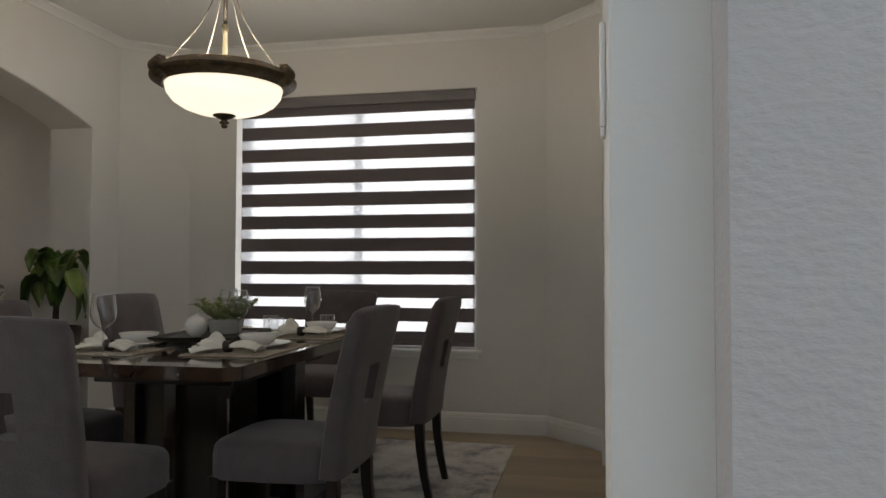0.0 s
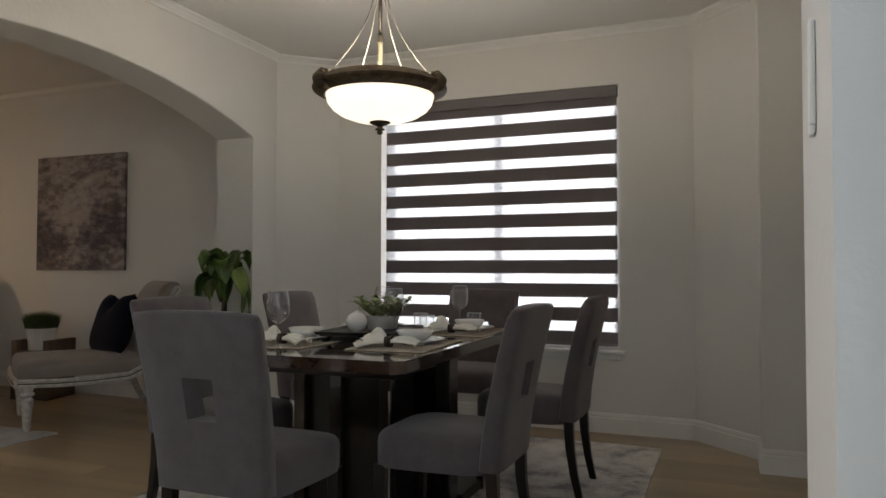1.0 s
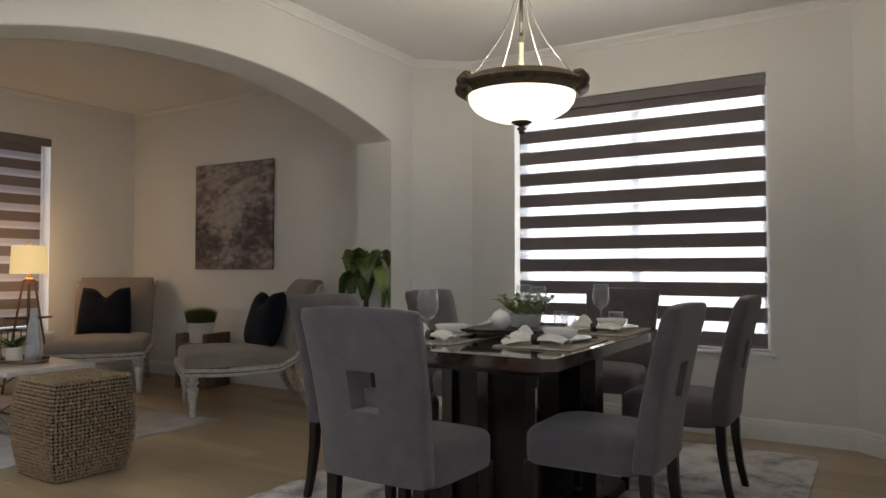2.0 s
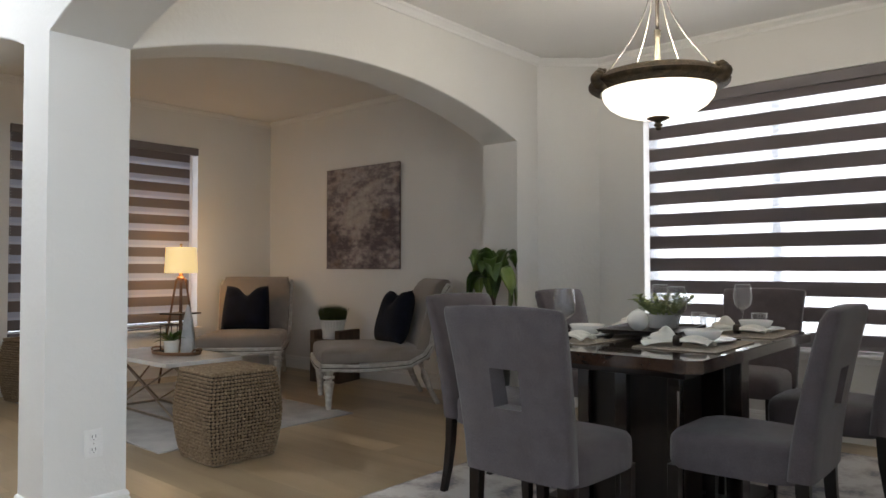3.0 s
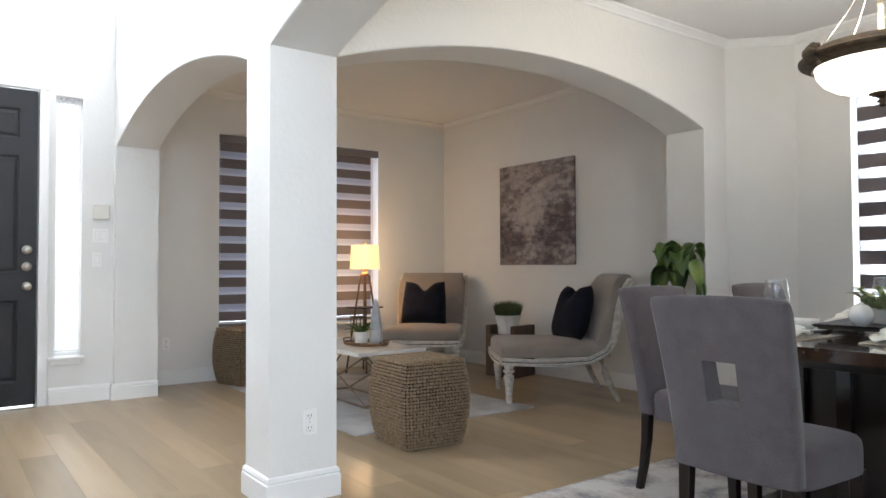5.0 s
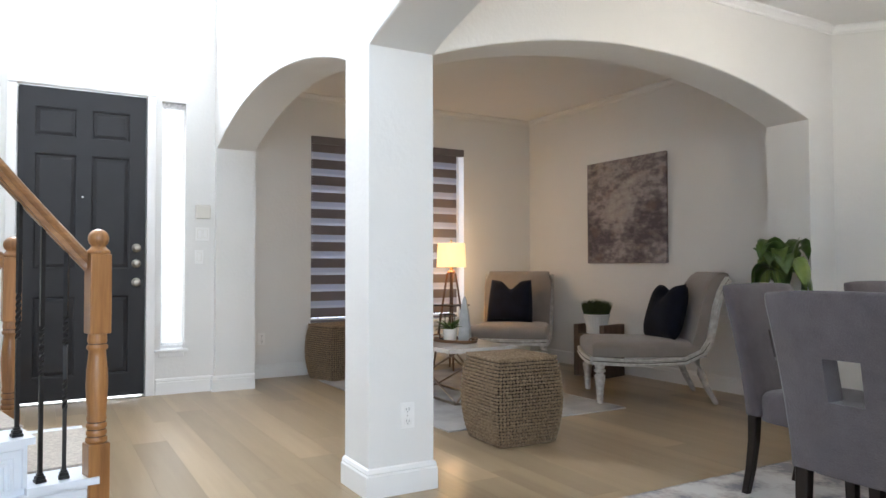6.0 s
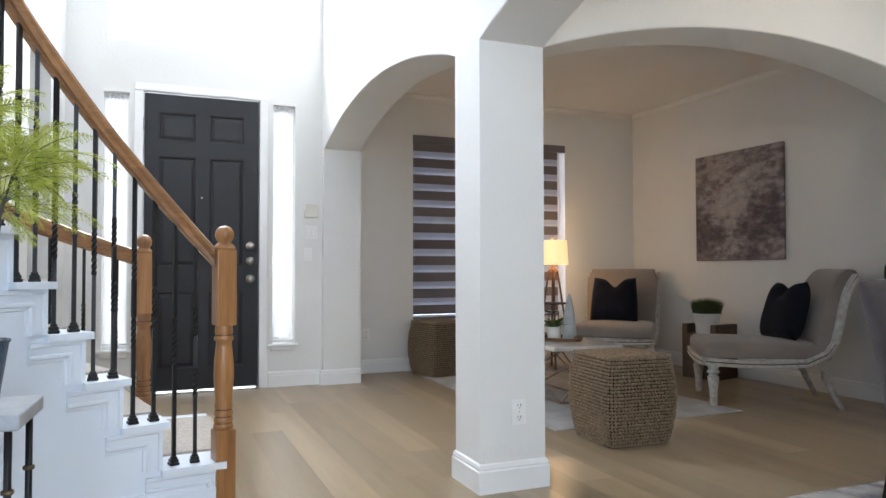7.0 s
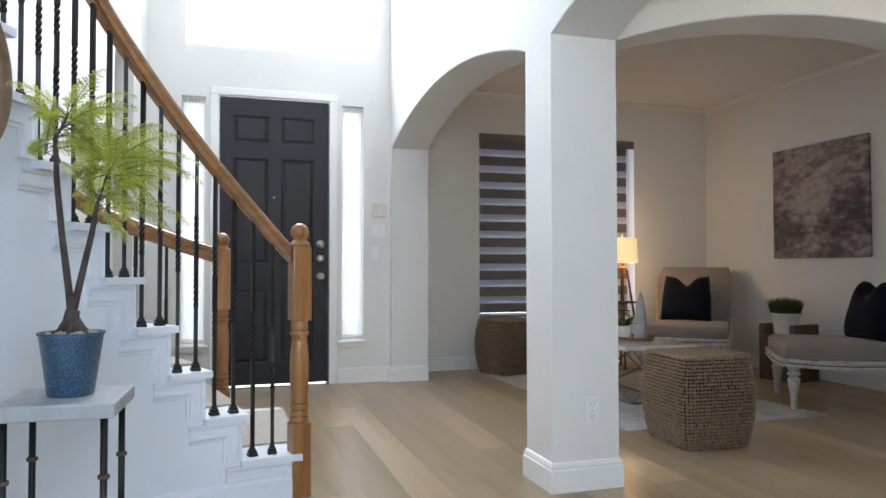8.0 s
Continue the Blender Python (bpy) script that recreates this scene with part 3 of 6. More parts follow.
slab([(0, 0), (4.6, 0), (4.6, 0.95), (0, 0.95)], m_niche, 0.3, bm)
slab([(0.1, 0.8), (0.7, 0.8), (0.7, 2.9), (0.1, 2.9)], m_niche @ pose(0, 0, 0.302), 0.05, bm)
structure("wall_stair", bm, PAINT, "white plaster stair wall with a narrow arched niche", "wall")
structure("wall_south", wall_with_holes((-2.5, -2.45), (6.2, -2.45), -0.2, 0, Z_HIGH, []), PAINT, "plain white hall wall", "wall")
structure("wall_east", wall_with_holes((6.0, -2.45), (6.0, Y0), -0.2, 0, Z_HIGH, [(1.65, 3.5, 3.1, 4.8), (0.25, 1.85, 0.75, 3.05)]), PAINT, "plain white hall wall with a high and an added low window", "wall")
structure("ceiling_dining", box(-3.1, 1.06, Y1 - 0.1, 5.4, Z_CEIL, Z_CEIL + 0.1), CEIL, "flat white textured dining ceiling", "ceiling")
structure("ceiling_living", box(-6.8, -3.2, Y1 - 0.1, 5.1, Z_CEIL + 0.004, Z_CEIL + 0.104), CEIL, "flat white textured living room ceiling", "ceiling")
structure("ceiling_hall", box(-6.6, 6.2, -2.7, Y1, Z_HIGH, Z_HIGH + 0.1), CEIL, "high white two-storey hall ceiling", "ceiling")

# mouldings
BASE = [(0.0, 0.0), (0.016, 0.0), (0.016, 0.098), (0.010, 0.106), (0.013, 0.112), (0.008, 0.128), (0.0, 0.134)]
CROWN_FULL = [(0.0, Z_CEIL), (0.0, Z_CEIL - 0.085), (0.012, Z_CEIL - 0.085), (0.016, Z_CEIL - 0.06), (0.045, Z_CEIL - 0.03), (0.06, Z_CEIL - 0.02), (0.062, Z_CEIL)]
CROWN = [(o * 0.72, Z_CEIL + (z - Z_CEIL) * 0.68) for o, z in CROWN_FULL]
structure("baseboard_column", sweep([(XC0, Y1), (XC0, Y0), (XC1, Y0), (XC1, Y1)][::-1], [(-o, z) for o, z in BASE], closed=True), TRIM, "white moulded baseboard round the column", "baseboard")
structure("baseboard_dining", sweep([(XC1, 4.46), (XC1, 4.775), (-2.62, Y_WINDOW), (0.05, Y_WINDOW), (0.415, 4.745), (0.415, 4.45), (0.90, 4.45)], BASE), TRIM, "white moulded baseboard of the dining room", "baseboard")
structure("baseboard_living", sweep([(X_LIVING, Y1), (X_LIVING, Y_PICTURE), (XC0, Y_PICTURE)], BASE), TRIM, "white moulded baseboard of the living room", "baseboard")
structure("baseboard_pilaster", sweep([(XW, Y_PICTURE), (XW, Y_PIL), (XC1, Y_PIL)], BASE), TRIM, "white moulded baseboard round the arch pilaster", "baseboard")
structure("baseboard_foyer", sweep([(X_DOOR, 0.70), (X_DOOR, Y0 - 0.012), (-6.20, Y0 - 0.012), (-6.20, Y1)], BASE), TRIM, "white moulded baseboard beside the front door", "baseboard")
structure("crown_dining", sweep([(XC1, Y1), (XC1, 4.775), (-2.62, Y_WINDOW), (0.05, Y_WINDOW), (0.415, 4.745), (0.415, 4.45), (0.90, 4.45), (0.90, Y1)], CROWN), TRIM, "white crown moulding of the dining room", "crown moulding")
structure("crown_living", sweep([(XC0, Y1), (X_LIVING, Y1), (X_LIVING, Y_PICTURE), (XC0, Y_PICTURE)], [(o, z + 0.004) for o, z in CROWN], closed=True), PAINT, "small wall-coloured crown moulding of the living room", "crown moulding")
# a painted catch on the end of the arcade wall
catch = thing("latch_catch", "small white painted latch catch on the arch jamb", "latch", kind="structure")
part("bar", box(0.349, 0.3575, 1.312, 1.330, 1.300, 1.447, 0.003), TRIM, catch, "raised painted bar")
part("backplate", box(0.3545, 0.3575, 1.331, 1.352, 1.318, 1.447, 0.001), TRIM, catch)
part("foot", box(0.350, 0.3575, 1.318, 1.345, 1.286, 1.314, 0.004), TRIM, catch)

# ground under everything and outside
structure("ground", prism([(-400, -400), (400, -400), (400, 400), (-400, 400)], -0.30, -0.22), mat("lawn", (0.06, 0.09, 0.03), 0.95, scale=0.8, col2=(0.09, 0.10, 0.045), bump=0.8, bscale=20), "green lawn outside the house", "ground")
floor_ob = structure("floor", prism([(-6.75, -2.6), (6.2, -2.6), (6.2, 1.5), (1.06, 1.5), (1.06, 5.35), (-6.75, 5.35)], -0.20, -0.012), mat("subfloor", (0.16, 0.11, 0.07), 0.9, var=0.1), "pale oak plank floor", "floor")


# ---- windows, blinds and doors ----
def zebra_blind(name, label, m, width, top, low, pitch, dark, start, drop, sheer, slit=None):
    """Layered blind: a valance, dark bands and sheer bands in turn, a bottom rail and a bead chain. Local x runs along it, y out into the room."""
    t = thing(name, label, "window blind", m)
    part("valance", box(0, width, -0.055, 0.0, top - 0.075, top, 0.004), VALANCE, t, "dark grey fabric-covered head box")
    z = top - 0.075
    first = True
    while z > low + 0.06:
        d = drop if first else dark
        first = False
        z2 = max(low + 0.03, z - d)
        part("dark_band", box(start, width - 0.004, -0.030, -0.0285, z2, z), BLIND_DARK, t)
        z = z2
        if z <= low + 0.06:
            break
        z2 = max(low + 0.03, z - (pitch - dark))
        cut = z2 + (z - z2) * 0.34 if slit else z2
        part("sheer_band", box(start, width - 0.004, -0.030, -0.0293, cut, z), sheer, t, "sheer woven band that glows with daylight")
        if slit:
            part("single_sheer", box(start, width - 0.004, -0.030, -0.0293, z2, cut), slit, t, "brighter strip where one sheer layer hangs alone")
        z = z2
    part("bottom_rail", box(start, width - 0.004, -0.036, -0.022, low + 0.004, low + 0.03, 0.003), VALANCE, t, "slim dark bottom rail")
    chain = bmesh.new()
    for k in range(46):
        bmesh.ops.create_icosphere(chain, subdivisions=1, radius=0.0035, matrix=Matrix.Translation((width - 0.004, 0.004, top - 0.08 - 0.026 * k)))
    part("bead_chain", chain, PLASTIC, t, "white bead chain", True)
    return t


def window_unit(name, label, m, width, z0, z1, mullions, rails=()):
    """Frame, mullions and panes set back in an opening. Local x along the wall, y out into the room."""
    t = thing(name, label, "window", m, kind="structure")
    f = 0.05
    part("window_frame", wall_with_holes((0, 0), (width, 0), 0.05, z0, z1, [(f, width - f, z0 + f, z1 - f)]), TRIM, t, "white window frame")
    for u in mullions:
        part("mullion", box(u - 0.03, u + 0.03, 0.003, 0.053, z0 + f, z1 - f, 0.004), TRIM, t)
    for z in rails:
        part("rail", box(f, width - f, 0.005, 0.047, z - 0.02, z + 0.02, 0.003), TRIM, t)
    edges = [f, *mullions, width - f]
    for a, b in zip(edges, edges[1:]):
        p = part("pane", box(a, b, 0.02, 0.026, z0 + f, z1 - f), PANE, t)
        p.visible_shadow = False
    return t


def sill(name, m, width, depth, z):
    """A stool with rounded nose over a moulded apron."""
    t = thing(name, "white moulded window sill with an apron below", "window sill", m, kind="structure")
    part("stool", box(0, width, -0.12, depth, z - 0.025, z, 0.008, 3), TRIM, t)
    part("apron", box(0.03, width - 0.03, 0.0, depth * 0.4, z - 0.062, z - 0.025, 0.006), TRIM, t)
    return t


# dining window; local x runs west, y into the room (south)
m_dw = Matrix(((-1, 0, 0, -0.43), (0, -1, 0, Y_WINDOW), (0, 0, 1, 0), (0, 0, 0, 1)))
window_unit("window_1", "white framed dining window behind a striped blind", m_dw @ pose(0, -0.19, 0), 1.81, 0.56, 2.375, (0.905,))
zebra_blind("zebra_blind", "dark grey and sheer striped blind, lowered, in the dining window", m_dw @ pose(0.012, 0.012, 0), 1.765, 2.368, 0.575, 0.165, 0.096, 0.004, 0.062, BLIND_SHEER)
sill("sill_dining", m_dw @ pose(-0.04, 0.004, 0), 1.89, 0.045, 0.56)
# living window; local x runs north, y into the room (east)
m_lw = Matrix(((0, 1, 0, X_LIVING), (-1, 0, 0, 3.965), (0, 0, 1, 0), (0, 0, 0, 1)))
window_unit("window_2", "white framed living room window behind a striped blind", m_lw @ pose(0, -0.17, 0), 1.778, 0.49, 2.365, (0.889,))
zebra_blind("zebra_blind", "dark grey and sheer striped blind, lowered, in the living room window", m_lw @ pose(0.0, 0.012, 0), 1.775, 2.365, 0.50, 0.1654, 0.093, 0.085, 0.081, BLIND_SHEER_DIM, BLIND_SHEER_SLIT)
sill("sill_living", m_lw @ pose(-0.04, 0.004, 0), 1.86, 0.04, 0.49)


def front_door():
    t = thing("front_door", "charcoal painted six-panel front door, closed, with three nickel knobs", "door", pose(X_DOOR, 0, 0), kind="structure")
    rows = ((2.075, 2.31), (1.04, 1.945), (0.20, 0.83))
    cols = ((-0.19, 0.107), (0.207, 0.494))
    holes = [(a + 0.296, b + 0.294, z0 - 0.021, z1 - 0.023) for z0, z1 in rows for a, b in cols]
    bm = wall_with_holes((0, -0.295), (0, 0.612), 0.045, 0.0, 2.435, holes)
    for v in bm.verts:
        v.co.z += 0.022
    part("slab", bm, DOOR_PAINT, t)
    for z0, z1 in rows:
        for a, b in cols:
            bm = bmesh.new()
            steps = ((0.0, -0.006), (0.010, -0.008), (0.016, -0.013), (0.042, -0.005))
            rings = [[bm.verts.new((x, y, z)) for y, z in ((a + o, z0 + o), (b - o, z0 + o), (b - o, z1 - o), (a + o, z1 - o))] for o, x in steps]
            for r, s in zip(rings, rings[1:]):
                for i in range(4):
                    bm.faces.new((r[i], r[(i + 1) % 4], s[(i + 1) % 4], s[i]))
            bm.faces.new(rings[-1])
            part("panel", bm, DOOR_PAINT, t)
    for z, r in ((1.214, 0.029), (1.086, 0.029), (0.934, 0.031)):
        k = part("knob", lathe([(0.036, 0.0), (0.036, 0.006), (0.030, 0.010), (0.013, 0.013), (0.013, 0.034), (r, 0.042), (r, 0.062), (r * 0.7, 0.070), (0, 0.071)], 20), NICKEL, t, "round satin nickel knob", True, pose(0.0005, 0.545, z, 0, 90, 0))
    part("peephole", lathe([(0.0, 0.004), (0.006, 0.004), (0.009, 0.0)], 14), CHROME, t, "small bright door viewer", True, pose(0.0, 0.15, 1.612, 0, 90, 0))
    for z in (0.25, 1.25, 2.2):
        part("hinge", tube([(0.006, -0.300, z - 0.05), (0.006, -0.300, z + 0.05)], 0.007, 10), NICKEL, t, "nickel hinge barrel", True)
    # casing
    fr = thing("door_casing", "white moulded casing round the front door", "door casing", pose(X_DOOR, 0, 0), kind="structure")
    for y0, y1 in ((-0.372, -0.304), (0.621, 0.689)):
        part("casing_side", box(0.001, 0.018, y0, y1, 0, 2.47, 0.004), TRIM, fr)
    part("casing_head", box(0.001, 0.020, -0.372, 0.689, 2.471, 2.535, 0.005), TRIM, fr)
    part("door_stop", box(-0.075, -0.047, -0.304, -0.285, 0, 2.45), TRIM, fr)
    part("door_stop", box(-0.075, -0.047, 0.602, 0.621, 0, 2.45), TRIM, fr)
    part("threshold", box(-0.2, 0.03, -0.303, 0.620, 0.001, 0.008, 0.002), NICKEL, fr, "worn metal threshold")


front_door()


def sidelight(y0, y1, index):
    t = thing("sidelight", "narrow sidelight window with a gathered white sheer curtain", "window", pose(X_DOOR, 0, 0), "sidelights beside the front door")
    z0, z1 = 0.37, 2.445
    part("window_frame", wall_with_holes((-0.12, y0 + 0.001), (-0.12, y1 - 0.001), 0.05, z0, z1, [(0.02, y1 - y0 - 0.022, z0 + 0.03, z1 - 0.03)]), TRIM, t)
    p = part("pane", box(-0.150, -0.145, y0 + 0.02, y1 - 0.02, z0 + 0.03, z1 - 0.03), PANE, t)
    p.visible_shadow = False
    bm = bmesh.new()
    n, rows = 40, 14
    grid = []
    for j in range(rows + 1):
        f = j / rows
        z = z0 + 0.03 + (z1 - z0 - 0.04) * f
        pinch = 0.88 if 0.03 < f < 0.97 else 0.97
        row = []
        for i in range(n + 1):
            q = i / n - 0.5
            row.append(bm.verts.new((-0.055 + 0.008 * math.sin(i * 1.9 + 0.6 * math.sin(f * 7)), (y0 + y1) / 2 + q * (y1 - y0) * pinch, z)))
        grid.append(row)
    for j in range(rows):
        for i in range(n):
            bm.faces.new((grid[j][i], grid[j][i + 1], grid[j + 1][i + 1], grid[j + 1][i]))
    part("sheer_curtain", bm, SHEER, t, "gathered white sheer curtain", True)
    lace = bmesh.new()
    low_z, n2 = z1 - 0.05, 30
    rows2 = [[lace.verts.new((-0.036 + 0.006 * math.sin(i * 2.1 + 3 * j), y0 + 0.006 + (y1 - y0 - 0.012) * i / n2, (low_z + 0.006 * math.sin(i * 1.3)) * (1 - j / 3) + (z1 - 0.004) * j / 3)) for i in range(n2 + 1)] for j in range(4)]
    for A, B in zip(rows2, rows2[1:]):
        for i in range(n2):
            lace.faces.new((A[i], A[i + 1], B[i + 1], B[i]))
    part("lace_header", lace, LACE, t, "gathered grey-white lace heading", True)
    for z in (z0 + 0.045, z1 - 0.035):
        part("curtain_rod", tube([(-0.05, y0 + 0.002, z), (-0.05, y1 - 0.002, z)], 0.006, 8), TRIM, t, "thin white curtain rod", True)
    s = Matrix(((0, 1, 0, X_DOOR), (1, 0, 0, y0 - 0.045), (0, 0, 1, 0), (0, 0, 0, 1)))
    sill("sill_sidelight", s @ pose(0, 0.002, 0), y1 - y0 + 0.07, 0.04, 0.372)


sidelight(0.735, 0.925, 1)
sidelight(-0.60, -0.41, 2)
m_up = Matrix(((0, 1, 0, X_DOOR), (1, 0, 0, -0.57), (0, 0, 1, 0), (0, 0, 0, 1)))
window_unit("window_3", "tall white framed foyer window above the front door", m_up @ pose(0, -0.16, 0), 1.47, 2.88, 4.70, (0.735,), (3.75,))
m_east = Matrix(((0, -1, 0, 6.0), (1, 0, 0, -0.85), (0, 0, 1, 0), (0, 0, 0, 1)))
# windows 5 and 6 are out of view, added to let light onto the stairs
m_side = Matrix(((1, 0, 0, 1.2985), (0, -1, 0, Y_HALL), (0, 0, 1, 0), (0, 0, 0, 1)))
window_unit("window_5", "unseen white framed hall side window, added to light the stairs", m_side @ pose(0, -0.33, 0), 1.9, 0.6, 3.2, (0.95,), (1.9,))
window_unit("window_4", "large white framed hall window", m_east @ pose(0.05, -0.15, 0), 1.85, 3.1, 4.8, (0.925,), (3.95,))
window_unit("window_6", "unseen low white framed hall window, added to light the stairs", m_east @ pose(-1.35, -0.15, 0), 1.6, 0.75, 3.05, (0.8,), (1.9,))

# plain bright distance outside the windows
for nm, x0, x1, y0, y1, z0, z1, mt in (("backdrop_west", -7.62, -7.6, -2.0, 1.35, -0.2, 5.2, OUTDOORS), ("backdrop_living", -7.72, -7.7, 1.4, 4.9, -0.2, 3.0, OUTDOORS_SOFT), ("backdrop_north", -3.2, 0.8, 6.1, 6.12, -0.2, 3.2, OUTDOORS)):
    structure(nm, box(x0, x1, y0, y1, z0, z1), mt, "overexposed pale daylight outside the window", "backdrop")


def wall_plate(name, label, m, w, h, kind_):
    """A moulded plate; kind_ is outlet, switch or chime. Local x across, z up, y out of the wall."""
    t = thing(name, label, "chime box" if kind_ == "chime" else ("outlet" if kind_ == "outlet" else "light switch"), m)
    d = 0.045 if kind_ == "chime" else 0.007
    part("cover" if kind_ == "chime" else "plate", box(-w / 2, w / 2, 0.0, d, -h / 2, h / 2, 0.003 if kind_ != "chime" else 0.010, 3), CHIME if kind_ == "chime" else PLASTIC, t)
    if kind_ == "outlet":
        for z in (0.027, -0.027):
            r = part("receptacle", box(-0.017, 0.017, d - 0.001, d + 0.002, z - 0.016, z + 0.016, 0.0045), PLASTIC, t)
            for x, hh in ((-0.007, 0.006), (0.007, 0.0075)):
                part("slot", box(x - 0.0013, x + 0.0013, d + 0.0012, d + 0.0026, z - hh + 0.004, z + hh + 0.002), IRON, r, "dark slot")
            part("slot", tube([(0, d + 0.001, z - 0.010), (0, d + 0.0026, z - 0.010)], 0.0025, 8), IRON, r, "dark round slot")
        part("screw", tube([(0, d, 0), (0, d + 0.0015, 0)], 0.003, 10), NICKEL, t)
    elif kind_ == "switch":
        n = max(1, round(w / 0.07))
        for i in range(n):
            x = (i - (n - 1) / 2) * 0.046
            r = part("rocker", box(x - 0.016, x + 0.016, d - 0.001, d + 0.004, -0.033, 0.033, 0.002), PLASTIC, t)
            # darker beige plate paints the shaded outline round each rocker
            part("rocker_gap_shade", box(x - 0.0185, x + 0.0185, d - 0.002, d + 0.0006, -0.0355, 0.0355), CHIME, r, "thin beige edge that paints the shade round the rocker")
    return t


E_FACE = Matrix(((0, 1, 0, 0), (1, 0, 0, 0), (0, 0, 1, 0), (0, 0, 0, 1)))
wall_plate("wall_outlet", "white duplex outlet low on the column", pose(XC1, 1.359, 0.358) @ E_FACE, 0.075, 0.120, "outlet")
wall_plate("wall_outlet", "white duplex outlet low on the living room wall", pose(X_LIVING, 1.70, 0.375) @ E_FACE, 0.072, 0.115, "outlet")
wall_plate("door_chime", "beige door chime box on the foyer wall", pose(X_DOOR, 1.065, 1.527) @ E_FACE, 0.125, 0.12, "chime")
wall_plate("light_switch", "white double rocker switch on the foyer wall", pose(X_DOOR, 1.065, 1.34) @ E_FACE, 0.115, 0.115, "switch")
wall_plate("light_switch", "white single rocker switch on the foyer wall", pose(X_DOOR, 1.04, 1.145) @ E_FACE, 0.072, 0.118, "switch")


# ---- stairs ----
CX, CY, R_IN, R_OUT, RISE = -2.2, 0.1, 1.05, 2.14, 0.195
ANGLES = [182.0, 195.0, 203.5, 211.5, 219.4, 226.6, 234.5, 242.5, 250.5, 258.5, 266.5, 274.5]


def polar(r, a, z):
    return (CX + r * math.cos(radians(a)), CY + r * math.sin(radians(a)), z)


def sector(r0, r1, a0, a1, z0, z1, n=5, bm=None):
    arc = [polar(r0, a0 + (a1 - a0) * i / n, 0)[:2] for i in range(n + 1)] + [polar(r1, a1 + (a0 - a1) * i / n, 0)[:2] for i in range(n + 1)]
    return prism(arc, z0, z1, bm)


def ring_moulding(a0, a1, rows, n=6):
    """A moulding on the stair's inner face: rows of (radius, z) swept from angle a0 to a1."""
    bm = bmesh.new()
    rings = [[bm.verts.new(polar(r, a0 + (a1 - a0) * i / n, z)) for r, z in rows] for i in range(n + 1)]
    m = len(rows)
    for A, B in zip(rings, rings[1:]):
        for j in range(m):
            bm.faces.new((A[j], A[(j + 1) % m], B[(j + 1) % m], B[j]))
    bm.faces.new(rings[0])
    bm.faces.new(list(reversed(rings[-1])))
    return bm


def bracket_mesh(a0, a1, z, low):
    """Tread-end moulding: runs under the nosing, turns a mitred corner and goes down beside the riser."""
    prof = [(0.0, 0.0), (0.0, 0.018), (0.014, 0.018), (0.019, 0.012), (0.044, 0.011), (0.048, 0.016), (0.058, 0.016), (0.064, 0.008), (0.074, 0.006), (0.077, 0.0)]
    top = z - 0.028
    deg = lambda d: math.degrees(d / R_IN)
    n = 8
    bm = bmesh.new()
    rings = []
    for i in range(n + 1):
        f = i / n
        rings.append([bm.verts.new(polar(R_IN + 0.0225 - o, (a1 + 3.3) * (1 - f) + (a0 - 0.2 + deg(d)) * f, top - d)) for d, o in prof])
    rings.append([bm.verts.new(polar(R_IN + 0.0225 - o, a0 - 0.2 + deg(d), low)) for d, o in prof])
    for A, B in zip(rings, rings[1:]):
        for k in range(len(prof)):
            q = (k + 1) % len(prof)
            bm.faces.new((A[k], A[q], B[q], B[k]))
    bm.faces.new(rings[0])
    bm.faces.new(list(reversed(rings[-1])))
    return bm


def staircase():
    t = thing("staircase", "white painted curved staircase with carpeted treads and bracketed tread ends", "staircase", kind="structure")
    for k in range(11):
        a0, a1, z = ANGLES[k], ANGLES[k + 1], RISE * (k + 1)
        part("string_wall", sector(R_IN + 0.022, R_OUT, a0, a1, 0.0, z - 0.028, 6), STAIR_PAINT_BLUE_LIT, t)
        over = 1.5 if k else 1.2
        tr = part("tread", sector(R_IN - 0.014, R_OUT, a0 - over, a1 + 0.05, z - 0.027, z, 7), STAIR_PAINT_BLUE_LIT, t, "white painted tread end with a rounded nosing")
        part("carpet", sector(R_IN + 0.21, R_OUT - 0.12, a0 - over - 0.2, a1 - 0.05, z - 0.002, z + 0.010, 7), CARPET, tr, "pale beige carpet runner")
        part("bracket", bracket_mesh(a0, a1, z, max(0.0, z - RISE) + 0.001), STAIR_PAINT_BLUE_LIT, t, "mitred white bracket moulding")
    base = [(R_IN + 0.022, 0.0), (R_IN + 0.004, 0.0), (R_IN + 0.004, 0.085), (R_IN + 0.010, 0.092), (R_IN + 0.014, 0.108), (R_IN + 0.022, 0.112)]
    part("string_base", ring_moulding(182.0, 270.0, base, 40), STAIR_PAINT_BLUE_LIT, t, "curved white base moulding")
    # straight upper flight, boxed in
    for k in range(11, 20):
        x = CX + 0.16 * (k - 11)
        part("upper_step", box(x, x + 0.162, CY - R_OUT, CY - R_IN - 0.022, 0.0, RISE * (k + 1)), STAIR_PAINT_BLUE_LIT, t)
    return t


staircase()


def rail_height(a):
    return 1.085 + 0.0216 * (a - 184.0)


RAIL_PROFILE = [(-0.030, -0.032), (0.030, -0.032), (0.030, -0.012), (0.024, -0.006), (0.033, 0.010), (0.028, 0.026), (0.012, 0.034), (-0.012, 0.034), (-0.028, 0.026), (-0.033, 0.010), (-0.024, -0.006), (-0.030, -0.012)]


